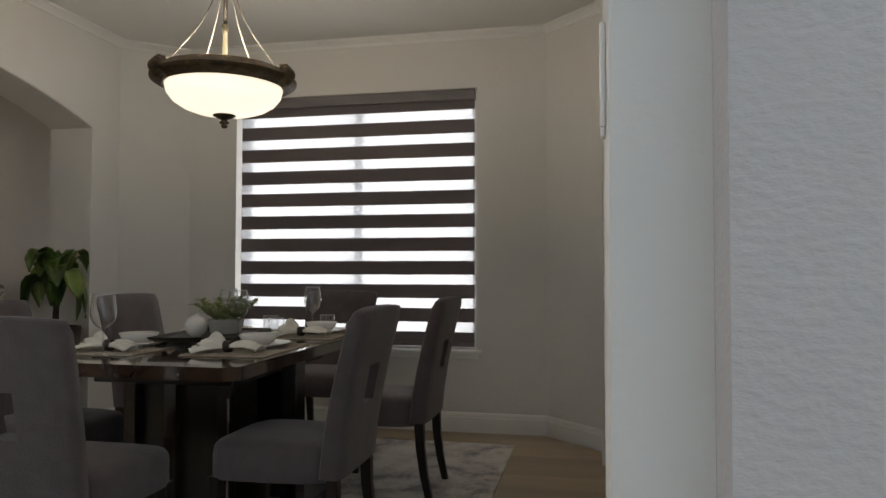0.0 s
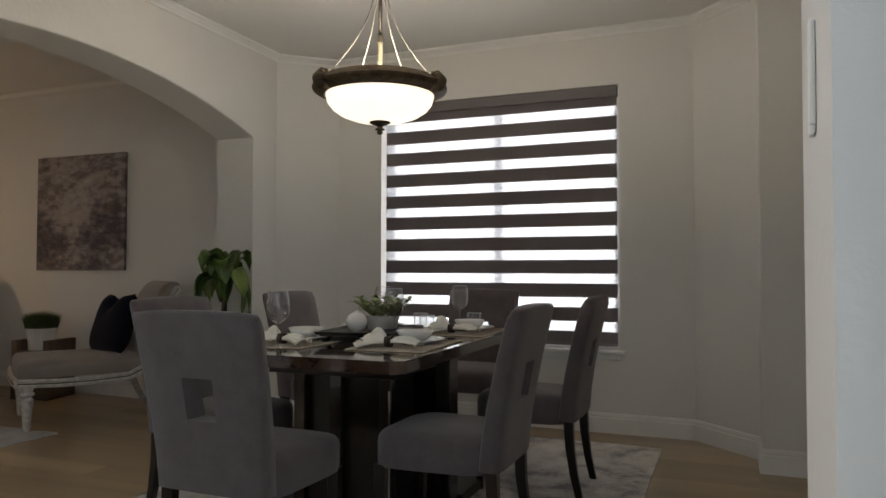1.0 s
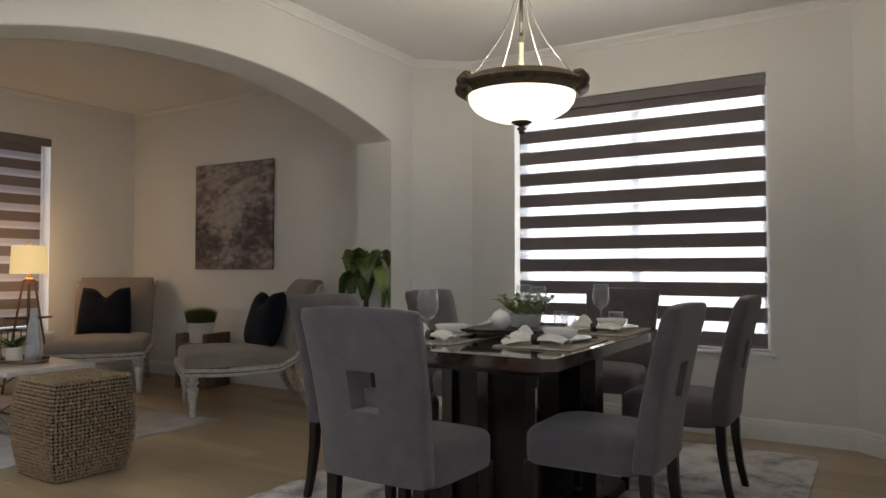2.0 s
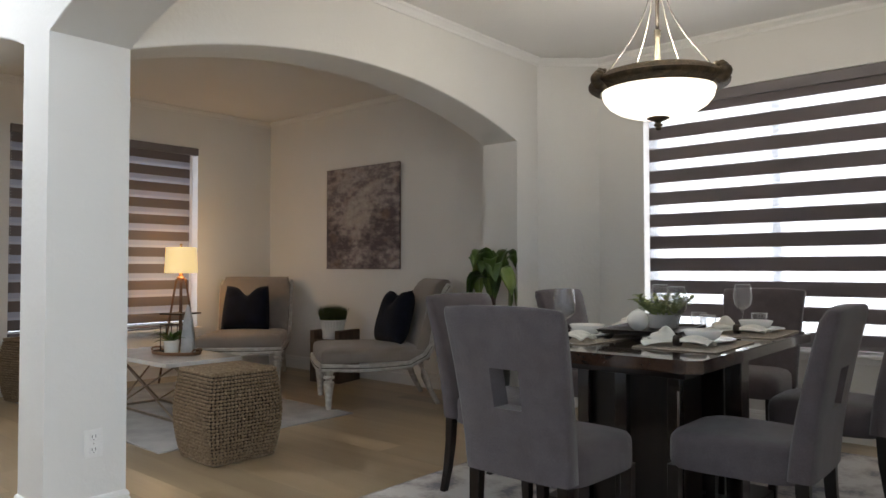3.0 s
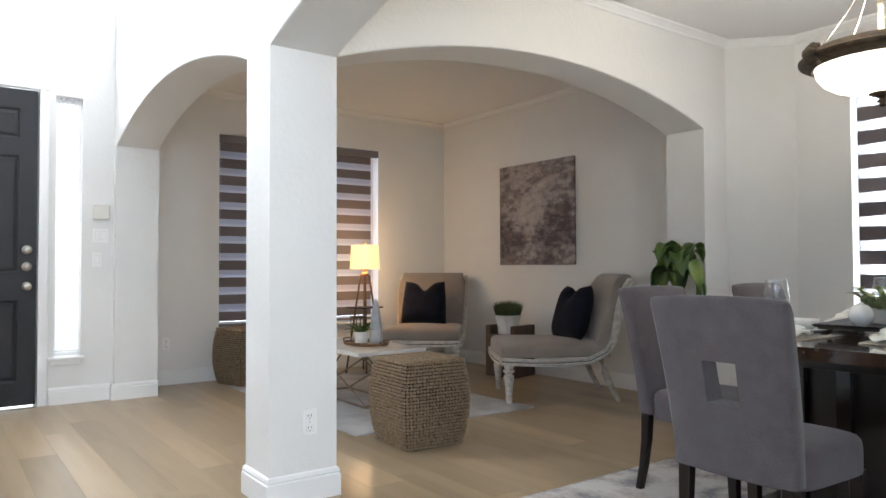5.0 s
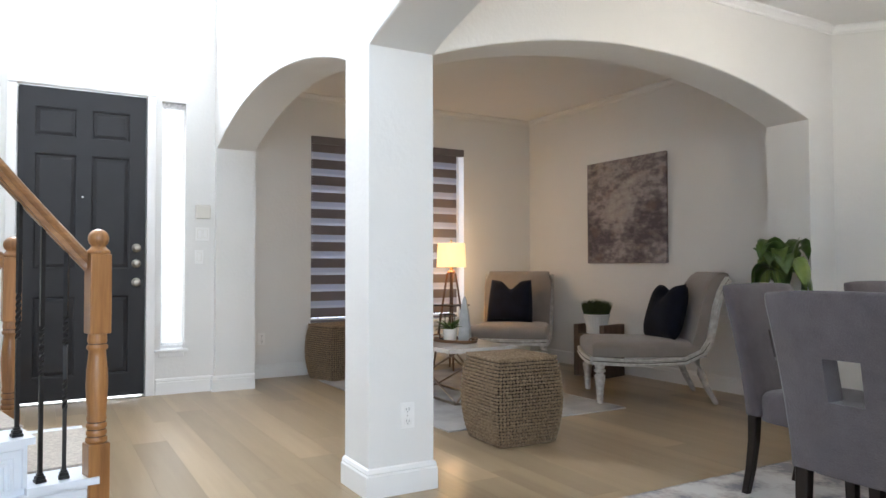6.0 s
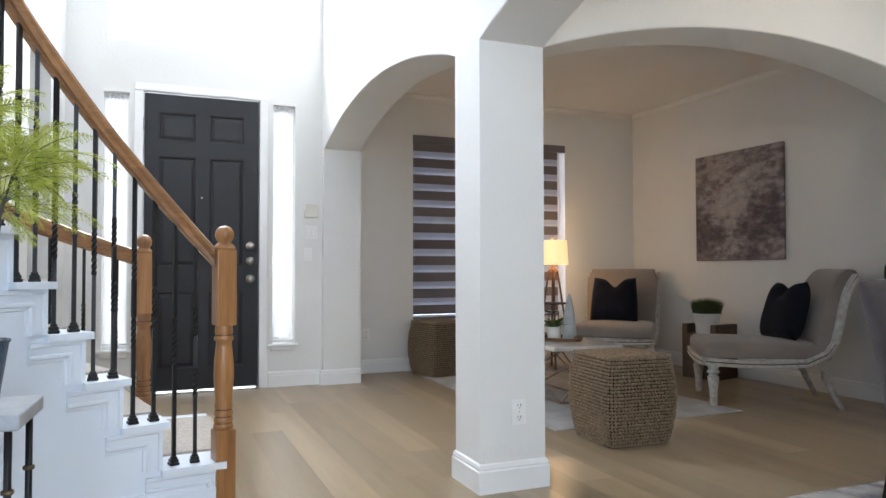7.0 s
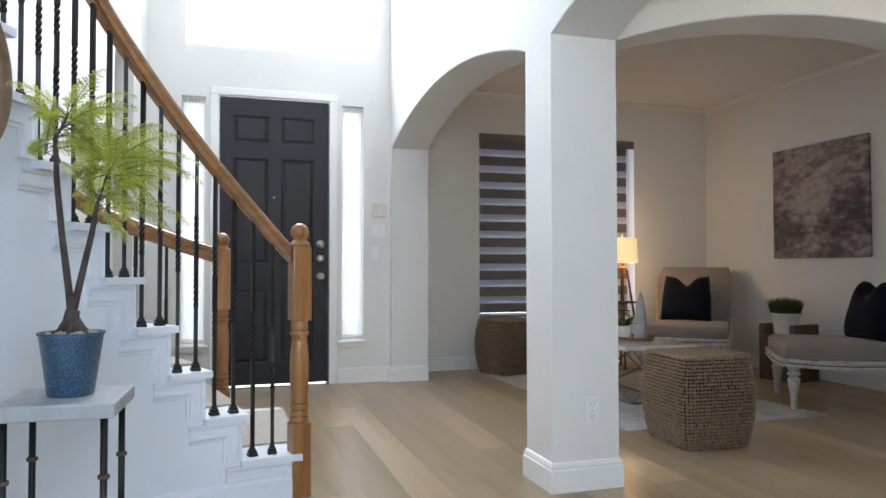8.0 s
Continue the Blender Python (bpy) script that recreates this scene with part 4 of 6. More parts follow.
def rail_mesh(points, profile=RAIL_PROFILE):
    """A moulded rail along points, its section kept upright."""
    bm = bmesh.new()
    P = [Vector(p) for p in points]
    rings = []
    for i, p in enumerate(P):
        d = P[min(i + 1, len(P) - 1)] - P[max(i - 1, 0)]
        s = Vector((d.y, -d.x, 0)).normalized()
        rings.append([bm.verts.new(p + s * a + Vector((0, 0, b * 1.25))) for a, b in profile])
    m = len(profile)
    for A, B in zip(rings, rings[1:]):
        for j in range(m):
            bm.faces.new((A[j], A[(j + 1) % m], B[(j + 1) % m], B[j]))
    bm.faces.new(rings[0])
    bm.faces.new(list(reversed(rings[-1])))
    return bm


def newel(name, label, m):
    """A turned oak post: square blocks, vase turnings, square cap and ball."""
    t = thing(name, label, "newel post", m)
    w = 0.042
    part("lower_block", box(-w, w, -w, w, 0.0, 0.325, 0.004), OAK, t)
    prof = [(0.036, 0.325), (0.042, 0.330), (0.042, 0.345), (0.035, 0.352), (0.040, 0.362), (0.040, 0.372), (0.034, 0.380), (0.040, 0.392), (0.040, 0.402), (0.034, 0.410), (0.039, 0.424), (0.036, 0.440),
            (0.040, 0.50), (0.043, 0.56), (0.041, 0.62), (0.035, 0.68), (0.033, 0.705), (0.041, 0.712), (0.041, 0.724), (0.034, 0.732), (0.038, 0.742), (0.038, 0.752), (0.036, 0.775)]
    part("turned_shaft", lathe(prof, 28), OAK, t, "turned oak shaft with rings", True)
    for r, z in ((0.0362, 0.352), (0.0352, 0.380), (0.0352, 0.410), (0.0352, 0.732)):
        part("stain_ring", lathe([(r - 0.004, z - 0.003), (r, z - 0.003), (r, z + 0.003), (r - 0.004, z + 0.003), (r - 0.004, z - 0.003)], 28), OAK_STAIN, t, "dark stained groove", True)
    part("upper_block", box(-w, w, -w, w, 0.775, 1.105, 0.004), OAK, t)
    part("cap", lathe([(0.0, 1.105), (0.045, 1.105), (0.047, 1.113), (0.042, 1.122), (0.036, 1.126), (0.030, 1.134)], 28), OAK, t, "", True)
    ball = lathe([(0.030 if i == 0 else 0.041 * math.sin(math.pi * (0.16 + 0.84 * i / 12)), 1.169 - 0.041 * math.cos(math.pi * (0.16 + 0.84 * i / 12))) for i in range(12)] + [(0.0, 1.210)], 28)
    part("ball_finial", ball, OAK, t, "round oak ball finial", True)
    return t


newel("newel_post", "turned oak newel post with a ball top, stair foot", pose(-3.296, 0.075, 0, 0, 0, 14))
newel("newel_post", "turned oak newel post with a ball top, far stair side", pose(-4.29, -0.262, 0, 0, 0, 8))
inner = thing("handrail", "honey oak handrail rising along the curved stairs", "handrail")
part("rail", rail_mesh([polar(R_IN + 0.052, 183.6 + 90.0 * i / 60, rail_height(183.6 + 90.0 * i / 60)) for i in range(61)]), OAK_Y, inner, "", 40)
FILLET = [(-0.016, -0.039), (0.016, -0.039), (0.016, -0.0325), (-0.016, -0.0325)]
part("fillet", rail_mesh([polar(R_IN + 0.052, 183.8 + 89.6 * i / 60, rail_height(183.8 + 89.6 * i / 60)) for i in range(61)], FILLET), OAK_Y, inner, "thin fillet between the baluster tops")
outer = thing("handrail", "honey oak handrail on the far side of the curved stairs", "handrail")


def outer_height(a):
    return 1.075 + 0.0125 * (a - 190.0) + (0.0 if a < 206 else 0.0085 * (a - 206.0))


part("rail", rail_mesh([polar(R_OUT - 0.02, 191.0 + 60.0 * i / 40, outer_height(191.0 + 60.0 * i / 40)) for i in range(41)]), OAK_Y, outer, "", 40)
part("fillet", rail_mesh([polar(R_OUT - 0.02, 191.2 + 59.6 * i / 40, outer_height(191.2 + 59.6 * i / 40)) for i in range(41)], FILLET), OAK_Y, outer, "thin fillet between the baluster tops")


def baluster_mesh(length, twists):
    """A square iron bar, twisted over parts of its length, centred on the z axis."""
    bm = bmesh.new()
    s = 0.0076
    steps = []
    z = 0.0
    marks = sorted(twists)
    n = 90
    ang = 0.0
    rings = []
    for i in range(n + 1):
        z = length * i / n
        if any(a < z < b for a, b in marks):
            ang += length / n * 62.0
        c, q = math.cos(ang), math.sin(ang)
        rings.append([bm.verts.new((c * x - q * y, q * x + c * y, z)) for x, y in ((-s, -s), (s, -s), (s, s), (-s, s))])
    for A, B in zip(rings, rings[1:]):
        for k in range(4):
            bm.faces.new((A[k], A[(k + 1) % 4], B[(k + 1) % 4], B[k]))
    bm.faces.new(list(reversed(rings[0])))
    bm.faces.new(rings[-1])
    return bm


def baluster(at, length, double, group):
    t = thing("baluster", "black twisted iron baluster on a square shoe", "baluster", pose(*at, 0, 0, random.Random(int(at[0] * 1e4)).random() * 20), group)
    tw = ((length * 0.30, length * 0.44), (length * 0.58, length * 0.72)) if double else ((length * 0.42, length * 0.62),)
    part("bar", baluster_mesh(length, tw), IRON, t)
    sh = bmesh.new()
    box(-0.020, 0.020, -0.020, 0.020, 0.0, 0.012, 0.002, 1, sh)
    box(-0.017, 0.017, -0.017, 0.017, 0.012, 0.026, 0.003, 1, sh)
    box(-0.012, 0.012, -0.012, 0.012, 0.026, 0.036, 0.002, 1, sh)
    part("shoe", sh, IRON, t, "square stepped iron shoe")


for k in range(10):
    a0, a1, z = ANGLES[k], ANGLES[k + 1], RISE * (k + 1)
    wide = a1 - a0
    spots = (a0 + 0.30 * wide + 1.5, a0 + 0.62 * wide + 1.8) if k == 0 else (a0 + 0.14 * wide, a0 + 0.64 * wide)
    for j, a in enumerate(spots):
        baluster(polar(R_IN + 0.052, a, z), rail_height(a) - 0.04 - z, (k + j) % 2 == 0, "iron balusters of the stair rail")
for i in range(9):
    a = 193.6 + 4.3 * i
    k = max([q for q in range(11) if ANGLES[q] - 1.5 <= a], default=0)
    z = RISE * (k + 1)
    baluster(polar(R_OUT - 0.02, a, z), outer_height(a) - 0.04 - z if outer_height(a) - z > 0.3 else 0.3, i % 2 == 0, "iron balusters of the far stair rail")


# ---- dining room ----
def rounded_slab(x0, x1, y0, y1, z0, z1, corner, bevel=0.004, n=6):
    pts = []
    for cx, cy, a in ((x1 - corner, y1 - corner, 0), (x0 + corner, y1 - corner, 90), (x0 + corner, y0 + corner, 180), (x1 - corner, y0 + corner, 270)):
        for i in range(n + 1):
            q = radians(a + 90 * i / n)
            pts.append((cx + corner * math.cos(q), cy + corner * math.sin(q)))
    bm = prism(pts, z0, z1)
    if bevel:
        rim = [e for e in bm.edges if abs(e.verts[0].co.z - e.verts[1].co.z) < 1e-6]
        bmesh.ops.bevel(bm, geom=rim, offset=bevel, segments=2, affect="EDGES")
    return bm


def dining_table():
    t = thing("dining_table", "glossy dark brown wooden dining table on two slab pedestals", "dining table", pose(-1.29, 3.225, 0))
    w, h = 0.47, 0.755
    part("tabletop", rounded_slab(-w, w, -h, h, 0.728, 0.775, 0.045, 0.004, 1), TABLE_WOOD, t, "high gloss dark wood top with clipped corners", 35)
    part("apron", box(-w + 0.17, w - 0.17, -h + 0.30, h - 0.30, 0.66, 0.7275, 0.003), ESPRESSO, t)
    for s in (-1, 1):
        part("pedestal", box(-0.24, 0.24, s * 0.23 - 0.10, s * 0.23 + 0.10, 0.06, 0.6595, 0.004), ESPRESSO, t, "dark wood slab pedestal")
        for x in (-0.20, -0.02, 0.215):
            part("pilaster", box(x - 0.028, x + 0.028, s * 0.3505 - 0.02, s * 0.3505 + 0.02, 0.06, 0.6595, 0.004), PILASTER, t, "glossy upright strip")
        part("side_post", box(s * 0.345 - 0.035, s * 0.345 + 0.035, -0.05, 0.05, 0.06, 0.7275, 0.004), PILASTER, t, "glossy upright post")
        part("foot", box(-0.39, 0.39, s * 0.24 - 0.16, s * 0.24 + 0.16, 0.012, 0.0595, 0.006), ESPRESSO, t)
    # added strip imitates the bright reflection along the pedestal's edge
    part("edge_glint_strip", box(0.233, 0.241, -0.3755, -0.371, 0.06, 0.60, 0.001), CHROME, t, "slim chrome strip that stands in for an edge reflection")
    part("stretcher", box(-0.06, 0.06, -0.129, 0.129, 0.10, 0.22, 0.004), ESPRESSO, t)
    return t


dining_table()


def backrest_mesh():
    """Upholstered back with a square window; leans back and flares to the top. Local y is the chair's front."""
    W0, W1, H0, H1 = 0.215, 0.245, 0.365, 0.952
    hz0, hz1 = 0.602, 0.742
    us = [-1.0, -0.94, -0.6, -0.26, 0.26, 0.6, 0.94, 1.0]
    vs = [0.0, 0.03, 0.2, (hz0 - H0) / (H1 - H0), (hz1 - H0) / (H1 - H0), 0.8, 0.93, 0.985, 1.0]
    bm = bmesh.new()

    def point(u, v, side):
        z = H0 + (H1 - H0) * v
        x = u * (W0 + (W1 - W0) * v ** 1.2)
        lean = -0.02 - 0.105 * v ** 1.5
        thick = 0.062 + 0.02 * (1 - v)
        edge = 0.012 * (max(0, (abs(u) - 0.9) / 0.1)) ** 2 + 0.014 * (max(0, (v - 0.94) / 0.06)) ** 2
        puff = 0.006 * (1 - u * u)
        y = lean + (thick - edge + puff if side else edge - puff)
        z -= 0.010 * max(0.0, (abs(u) - 0.9) / 0.1) * (v > 0.95)
        z += 0.006 * (1 - u * u) * (v > 0.95)
        return (x, y - 0.06, z)
    grids = [[[bm.verts.new(point(u, v, s)) for u in us] for v in vs] for s in (0, 1)]
    nu, nv = len(us), len(vs)
    for s in (0, 1):
        g = grids[s]
        for j in range(nv - 1):
            for i in range(nu - 1):
                if i == 3 and j == 3:
                    continue
                bm.faces.new((g[j][i], g[j][i + 1], g[j + 1][i + 1], g[j + 1][i]))
    a, b = grids
    rim = [(0, i) for i in range(nu)] + [(j, nu - 1) for j in range(1, nv)] + [(nv - 1, i) for i in range(nu - 2, -1, -1)] + [(j, 0) for j in range(nv - 2, 0, -1)]
    for (j0, i0), (j1, i1) in zip(rim, rim[1:] + rim[:1]):
        bm.faces.new((a[j0][i0], a[j1][i1], b[j1][i1], b[j0][i0]))
    hole = [(3, 3), (3, 4), (4, 4), (4, 3)]
    for (j0, i0), (j1, i1) in zip(hole, hole[1:] + hole[:1]):
        bm.faces.new((a[j0][i0], a[j1][i1], b[j1][i1], b[j0][i0]))
    sharp = [e for e in bm.edges if len(e.link_faces) == 2 and e.calc_face_angle(0) > 0.9]
    bmesh.ops.bevel(bm, geom=sharp, offset=0.008, segments=2, affect="EDGES")
    return bm


def seat_mesh():
    bm = bmesh.new()
    n = 10
    rows = []
    for z, k, crown in ((0.345, 0.985, 0), (0.36, 1.0, 0), (0.43, 1.0, 0), (0.452, 0.985, 0.0), (0.468, 0.93, 0.3), (0.478, 0.75, 0.8), (0.482, 0.4, 1.0)):
        ring = []
        for i in range(40):
            a = 2 * math.pi * i / 40
            c, s = math.cos(a), math.sin(a)
            p = 5.5
            r = (abs(c) ** p + abs(s) ** p) ** (-1 / p)
            wide = 0.222 + 0.012 * (s * r)
            ring.append(bm.verts.new((c * r * wide * k, 0.195 + s * r * 0.235 * k, z + 0.008 * crown * (1 - 0.3 * abs(s)))))
        rows.append(ring)
    for A, B in zip(rows, rows[1:]):
        for i in range(40):
            bm.faces.new((A[i], A[(i + 1) % 40], B[(i + 1) % 40], B[i]))
    bm.faces.new(rows[-1])
    bm.faces.new(list(reversed(rows[0])))
    return bm


def leg_mesh(x, y, z, dx, dy):
    bm = bmesh.new()
    rings = []
    for f in (0.0, 0.35, 0.7, 1.0):
        s = 0.0225 * (1 - 0.28 * f)
        cx, cy = x + dx * f * f, y + dy * f * f
        rings.append([bm.verts.new((cx + a * s, cy + b * s, z * (1 - f))) for a, b in ((-1, -1), (1, -1), (1, 1), (-1, 1))])
    for A, B in zip(rings, rings[1:]):
        for i in range(4):
            bm.faces.new((A[i], A[(i + 1) % 4], B[(i + 1) % 4], B[i]))
    bm.faces.new(rings[0])
    bm.faces.new(list(reversed(rings[-1])))
    bmesh.ops.bevel(bm, geom=[e for e in bm.edges if abs(e.verts[0].co.z - e.verts[1].co.z) > 0.01], offset=0.004, segments=1, affect="EDGES")
    return bm


def dining_chair(m):
    t = thing("dining_chair", "grey fabric dining chair with a square hole in its back", "dining chair", m, "chairs round the dining table")
    part("seat", seat_mesh(), FABRIC, t, "padded grey fabric seat", 60)
    part("backrest", backrest_mesh(), FABRIC, t, "tall grey fabric back with a square cut-out", 70)
    for sx in (-1, 1):
        part("front_leg", leg_mesh(sx * 0.19, 0.395, 0.35, 0, 0.005), ESPRESSO, t, "tapered black wooden leg")
        part("rear_leg", leg_mesh(sx * 0.185, -0.045, 0.375, 0, -0.05), ESPRESSO, t, "tapered black wooden leg")
    return t


RUG_Z = 0.0125
chair_a = dining_chair(pose(-1.315, 2.15, RUG_Z, 0, 0, 0))
for x, y, a in ((-0.59, 2.84, 90), (-0.51, 3.78, 90), (-2.07, 2.87, -90), (-2.07, 3.84, -90), (-1.30, 4.66, 180)):
    copy_thing(chair_a, pose(x, y, RUG_Z, 0, 0, a))


def rug(name, label, m, w, h, material):
    t = thing(name, label, "rug", m)
    rng = random.Random(3)
    bm = bmesh.new()
    nx, ny = 36, 48
    g = [[bm.verts.new((-w / 2 + w * i / nx, -h / 2 + h * j / ny, 0.010 + 0.0012 * rng.random() if 0 < i < nx and 0 < j < ny else 0.006)) for i in range(nx + 1)] for j in range(ny + 1)]
    for j in range(ny):
        for i in range(nx):
            bm.faces.new((g[j][i], g[j][i + 1], g[j + 1][i + 1], g[j + 1][i]))
    part("rug_top", bm, material, t, "", True)
    part("binding", sweep([(-w / 2, -h / 2), (w / 2, -h / 2), (w / 2, h / 2), (-w / 2, h / 2)], [(-0.004, 0.0), (0.004, 0.0), (0.004, 0.008), (-0.004, 0.0095)], closed=True), material, t)
    return t


rug("area_rug", "faded ivory and grey patterned rug under the dining table", pose(-1.275, 3.25, 0), 2.27, 3.05, RUG)


def chandelier():
    t = thing("pendant_light", "bronze bowl pendant light with a lit alabaster glass bowl", "ceiling light", pose(-1.29, 3.22, 0))
    rim = [(0.262, 2.008), (0.284, 2.012), (0.288, 2.004), (0.300, 1.994), (0.306, 1.976), (0.322, 1.966), (0.320, 1.950), (0.304, 1.936), (0.284, 1.924), (0.268, 1.911), (0.257, 1.920), (0.257, 2.008)]
    slim = lambda z: 1.966 + (z - 1.966) * 0.74
    rim = [(r, slim(z)) for r, z in rim]
    part("rim", lathe(rim + rim[:1], 64), BRONZE, t, "dark bronze moulded rim", 50)
    for k in range(3):
        a = radians(117 + 120 * k)
        bm = bmesh.new()
        for o, z, s in ((0.0, 1.930, 0.024), (0.018, 1.945, 0.034), (0.026, 1.968, 0.034), (0.018, 1.992, 0.028), (-0.002, 2.008, 0.022), (0.014, 2.018, 0.016), (-0.010, 2.022, 0.013)):
            bmesh.ops.create_icosphere(bm, subdivisions=2, radius=s, matrix=Matrix.Translation(((0.290 + o) * math.cos(a), (0.290 + o) * math.sin(a), slim(z))))
        for s in (-1, 1):
            for i in range(6):
                b2 = a + s * (0.09 + 0.060 * i)
                bmesh.ops.create_icosphere(bm, subdivisions=2, radius=0.021 - 0.0026 * i, matrix=Matrix.Translation((0.302 * math.cos(b2), 0.302 * math.sin(b2), 1.966 - 0.003 * i)))
        part("leaf_ornament", bm, BRONZE, t, "cast bronze leaf ornament", True)
    bowl = [(0.257, 1.945), (0.2575, 1.925), (0.250, 1.895), (0.226, 1.864), (0.186, 1.838), (0.130, 1.818), (0.070, 1.807), (0.0, 1.803)]
    part("bowl", lathe(bowl, 56), ALABASTER, t, "lit alabaster glass bowl", True)
    part("finial", lathe([(0.0, 1.812), (0.050, 1.810), (0.052, 1.802), (0.030, 1.792), (0.015, 1.786), (0.012, 1.780), (0.022, 1.774), (0.022, 1.768), (0.010, 1.764), (0.016, 1.756), (0.010, 1.748), (0.0, 1.745)], 24), BRONZE, t, "turned bronze finial", True)
    part("upper_stem", lathe([(0.0, 2.7345), (0.009, 2.7345), (0.009, 2.2225), (0.0, 2.2225)], 18), DARK_METAL, t, "thin dark stem", True)
    part("stem", lathe([(0.0, 2.222), (0.016, 2.222), (0.016, 2.214), (0.012, 2.210), (0.018, 2.202), (0.012, 2.194), (0.016, 2.188), (0.011, 2.184), (0.013, 2.06), (0.014, 1.90), (0.0, 1.90)], 18), BRASS, t, "thin metal stem with pale collars", True)
    part("canopy", lathe([(0.0, 2.735), (0.02, 2.735), (0.055, 2.748), (0.065, 2.7695), (0.0, 2.7695)], 28), BRONZE, t, "", True)
    for degrees_round in (80, 148, 237, 357):
        a = radians(degrees_round)
        pts = []
        for i in range(15):
            f = i / 14
            r = 0.016 + 0.25 * (1 - f) ** 2.9
            pts.append((r * math.cos(a) * (1 if f < 1 else 0.6), r * math.sin(a), 2.0 + 0.665 * f ** 0.9))
        part("cord", tube(pts, 0.0030, 7), CHAIN_SILK, t, "pale covered hanging cord", True)
    return t


chandelier()


# ---- table settings ----
TOP = 0.775


def bent_sheet(w, h, height, n=18, m=14):
    """A thin sheet whose height comes from a function of (u, v) in -1..1."""
    bm = bmesh.new()
    g = [[bm.verts.new((w / 2 * (2 * i / n - 1), h / 2 * (2 * j / m - 1), height(2 * i / n - 1, 2 * j / m - 1))) for i in range(n + 1)] for j in range(m + 1)]
    for j in range(m):
        for i in range(n):
            bm.faces.new((g[j][i], g[j][i + 1], g[j + 1][i + 1], g[j + 1][i]))
    return bm


def thicken(bm, d):
    bmesh.ops.recalc_face_normals(bm, faces=bm.faces)
    bmesh.ops.solidify(bm, geom=list(bm.faces), thickness=d)
    return bm


def placemat(m):
    t = thing("placemat", "woven taupe placemat on the dining table", "placemat", m, "placemats on the dining table")
    part("weave", box(-0.17, 0.17, -0.25, 0.25, 0.0, 0.004, 0.0015, 1), PLACEMAT, t)
    for k in range(15):
        y = -0.235 + 0.0335 * k
        part("cord", tube([(-0.169, y, 0.004), (0.169, y, 0.004)], 0.0032, 5), PLACEMAT, t)
    return t


def plate(m):
    t = thing("plate", "white ceramic dinner plate on a placemat", "plate", m, "dinner plates")
    part("dish", lathe([(0.0, 0.004), (0.07, 0.004), (0.078, 0.009), (0.132, 0.019), (0.134, 0.016), (0.082, 0.003), (0.075, 0.0), (0.0, 0.0)], 40), CERAMIC, t, "", True)


def bowl(m, group="soup bowls"):
    t = thing("bowl", "white ceramic soup bowl stacked on a plate", "bowl", m, group)
    part("dish", lathe([(0.0, 0.006), (0.035, 0.006), (0.062, 0.022), (0.078, 0.048), (0.081, 0.047), (0.066, 0.018), (0.040, 0.0), (0.0, 0.0)], 40), CERAMIC, t, "", True)


def napkin(m, seed):
    t = thing("napkin", "cream cloth napkin gathered in a dark leather ring", "napkin", m, "napkins")
    rng = random.Random(seed)
    ph = [rng.random() * 6.28 for _ in range(4)]

    def pleated(side, length, spread, rise, pleats, phase, lean):
        """A pleated flap that opens from the ring and stands up in a soft point."""
        def shape(u, v):
            f = (u + 1) / 2
            edge = math.cos(pleats * v * 1.6 + phase)
            lift = 0.018 + rise * math.sin(math.pi * min(1, 0.15 + 0.62 * f)) * ((1 - 0.92 * abs(v)) if lean > 0.9 else (1 - 0.75 * v * v)) + 0.009 * f * edge - 0.012 * f * f * (1 - lean)
            return max(0.0015 + 0.002 * (1 + edge), lift)
        bm = bent_sheet(2.0, 2.0, shape, 16, 30)
        for v in bm.verts:
            f, q = (v.co.x + 1) / 2, v.co.y
            v.co.x = side * (0.008 + length * f * (1 - 0.28 * q * q * f + 0.07 * math.sin(7 * q + phase)))
            v.co.y = q * (0.019 + spread * f ** 0.85) + 0.006 * f * math.sin(3 * q + phase)
        return thicken(bm, 0.0022)
    part("fan_fold", pleated(-1, 0.135, 0.060, 0.012, 6, ph[0], 0.0), NAPKIN, t, "", True)
    part("fan_fold", pleated(-1, 0.105, 0.040, 0.036, 5, ph[1], 0.4), NAPKIN, t, "", True)
    part("fan_fold", pleated(-1, 0.070, 0.022, 0.062, 4, ph[2], 1.0), NAPKIN, t, "", True)
    part("tail_fold", pleated(1, 0.135, 0.034, 0.016, 5, ph[3], 0.3), NAPKIN, t, "", True)
    part("tail_fold", pleated(1, 0.115, 0.018, 0.028, 4, ph[0], 0.2), NAPKIN, t, "", True)
    part("napkin_ring", lathe([(0.020, -0.014), (0.0225, -0.014), (0.0225, 0.014), (0.020, 0.014), (0.020, -0.014)], 24), DARK_LEATHER, t, "dark brown leather ring", True, pose(0, 0, 0.0228, 0, 90, 0))


def wine_glass(m):
    t = thing("wine_glass", "clear stemmed wine glass on the dining table", "wine glass", m, "wine glasses")
    t.matrix_basis = t.matrix_basis @ Matrix.Scale(1.1, 4)
    outer_p = [(0.0, 0.0), (0.036, 0.001), (0.034, 0.004), (0.006, 0.009), (0.0042, 0.02), (0.004, 0.085), (0.008, 0.095), (0.024, 0.104), (0.037, 0.121), (0.043, 0.145), (0.0425, 0.165), (0.039, 0.19), (0.0345, 0.215)]
    part("bowl_and_stem", lathe(outer_p, 32), GLASS, t, "", True)
    part("lip", lathe([(0.0345, 0.2145), (0.0345, 0.2158), (0.0335, 0.2158), (0.0335, 0.2145), (0.0345, 0.2145)], 32), GLASS_LIP_GLINT, t, "", True)


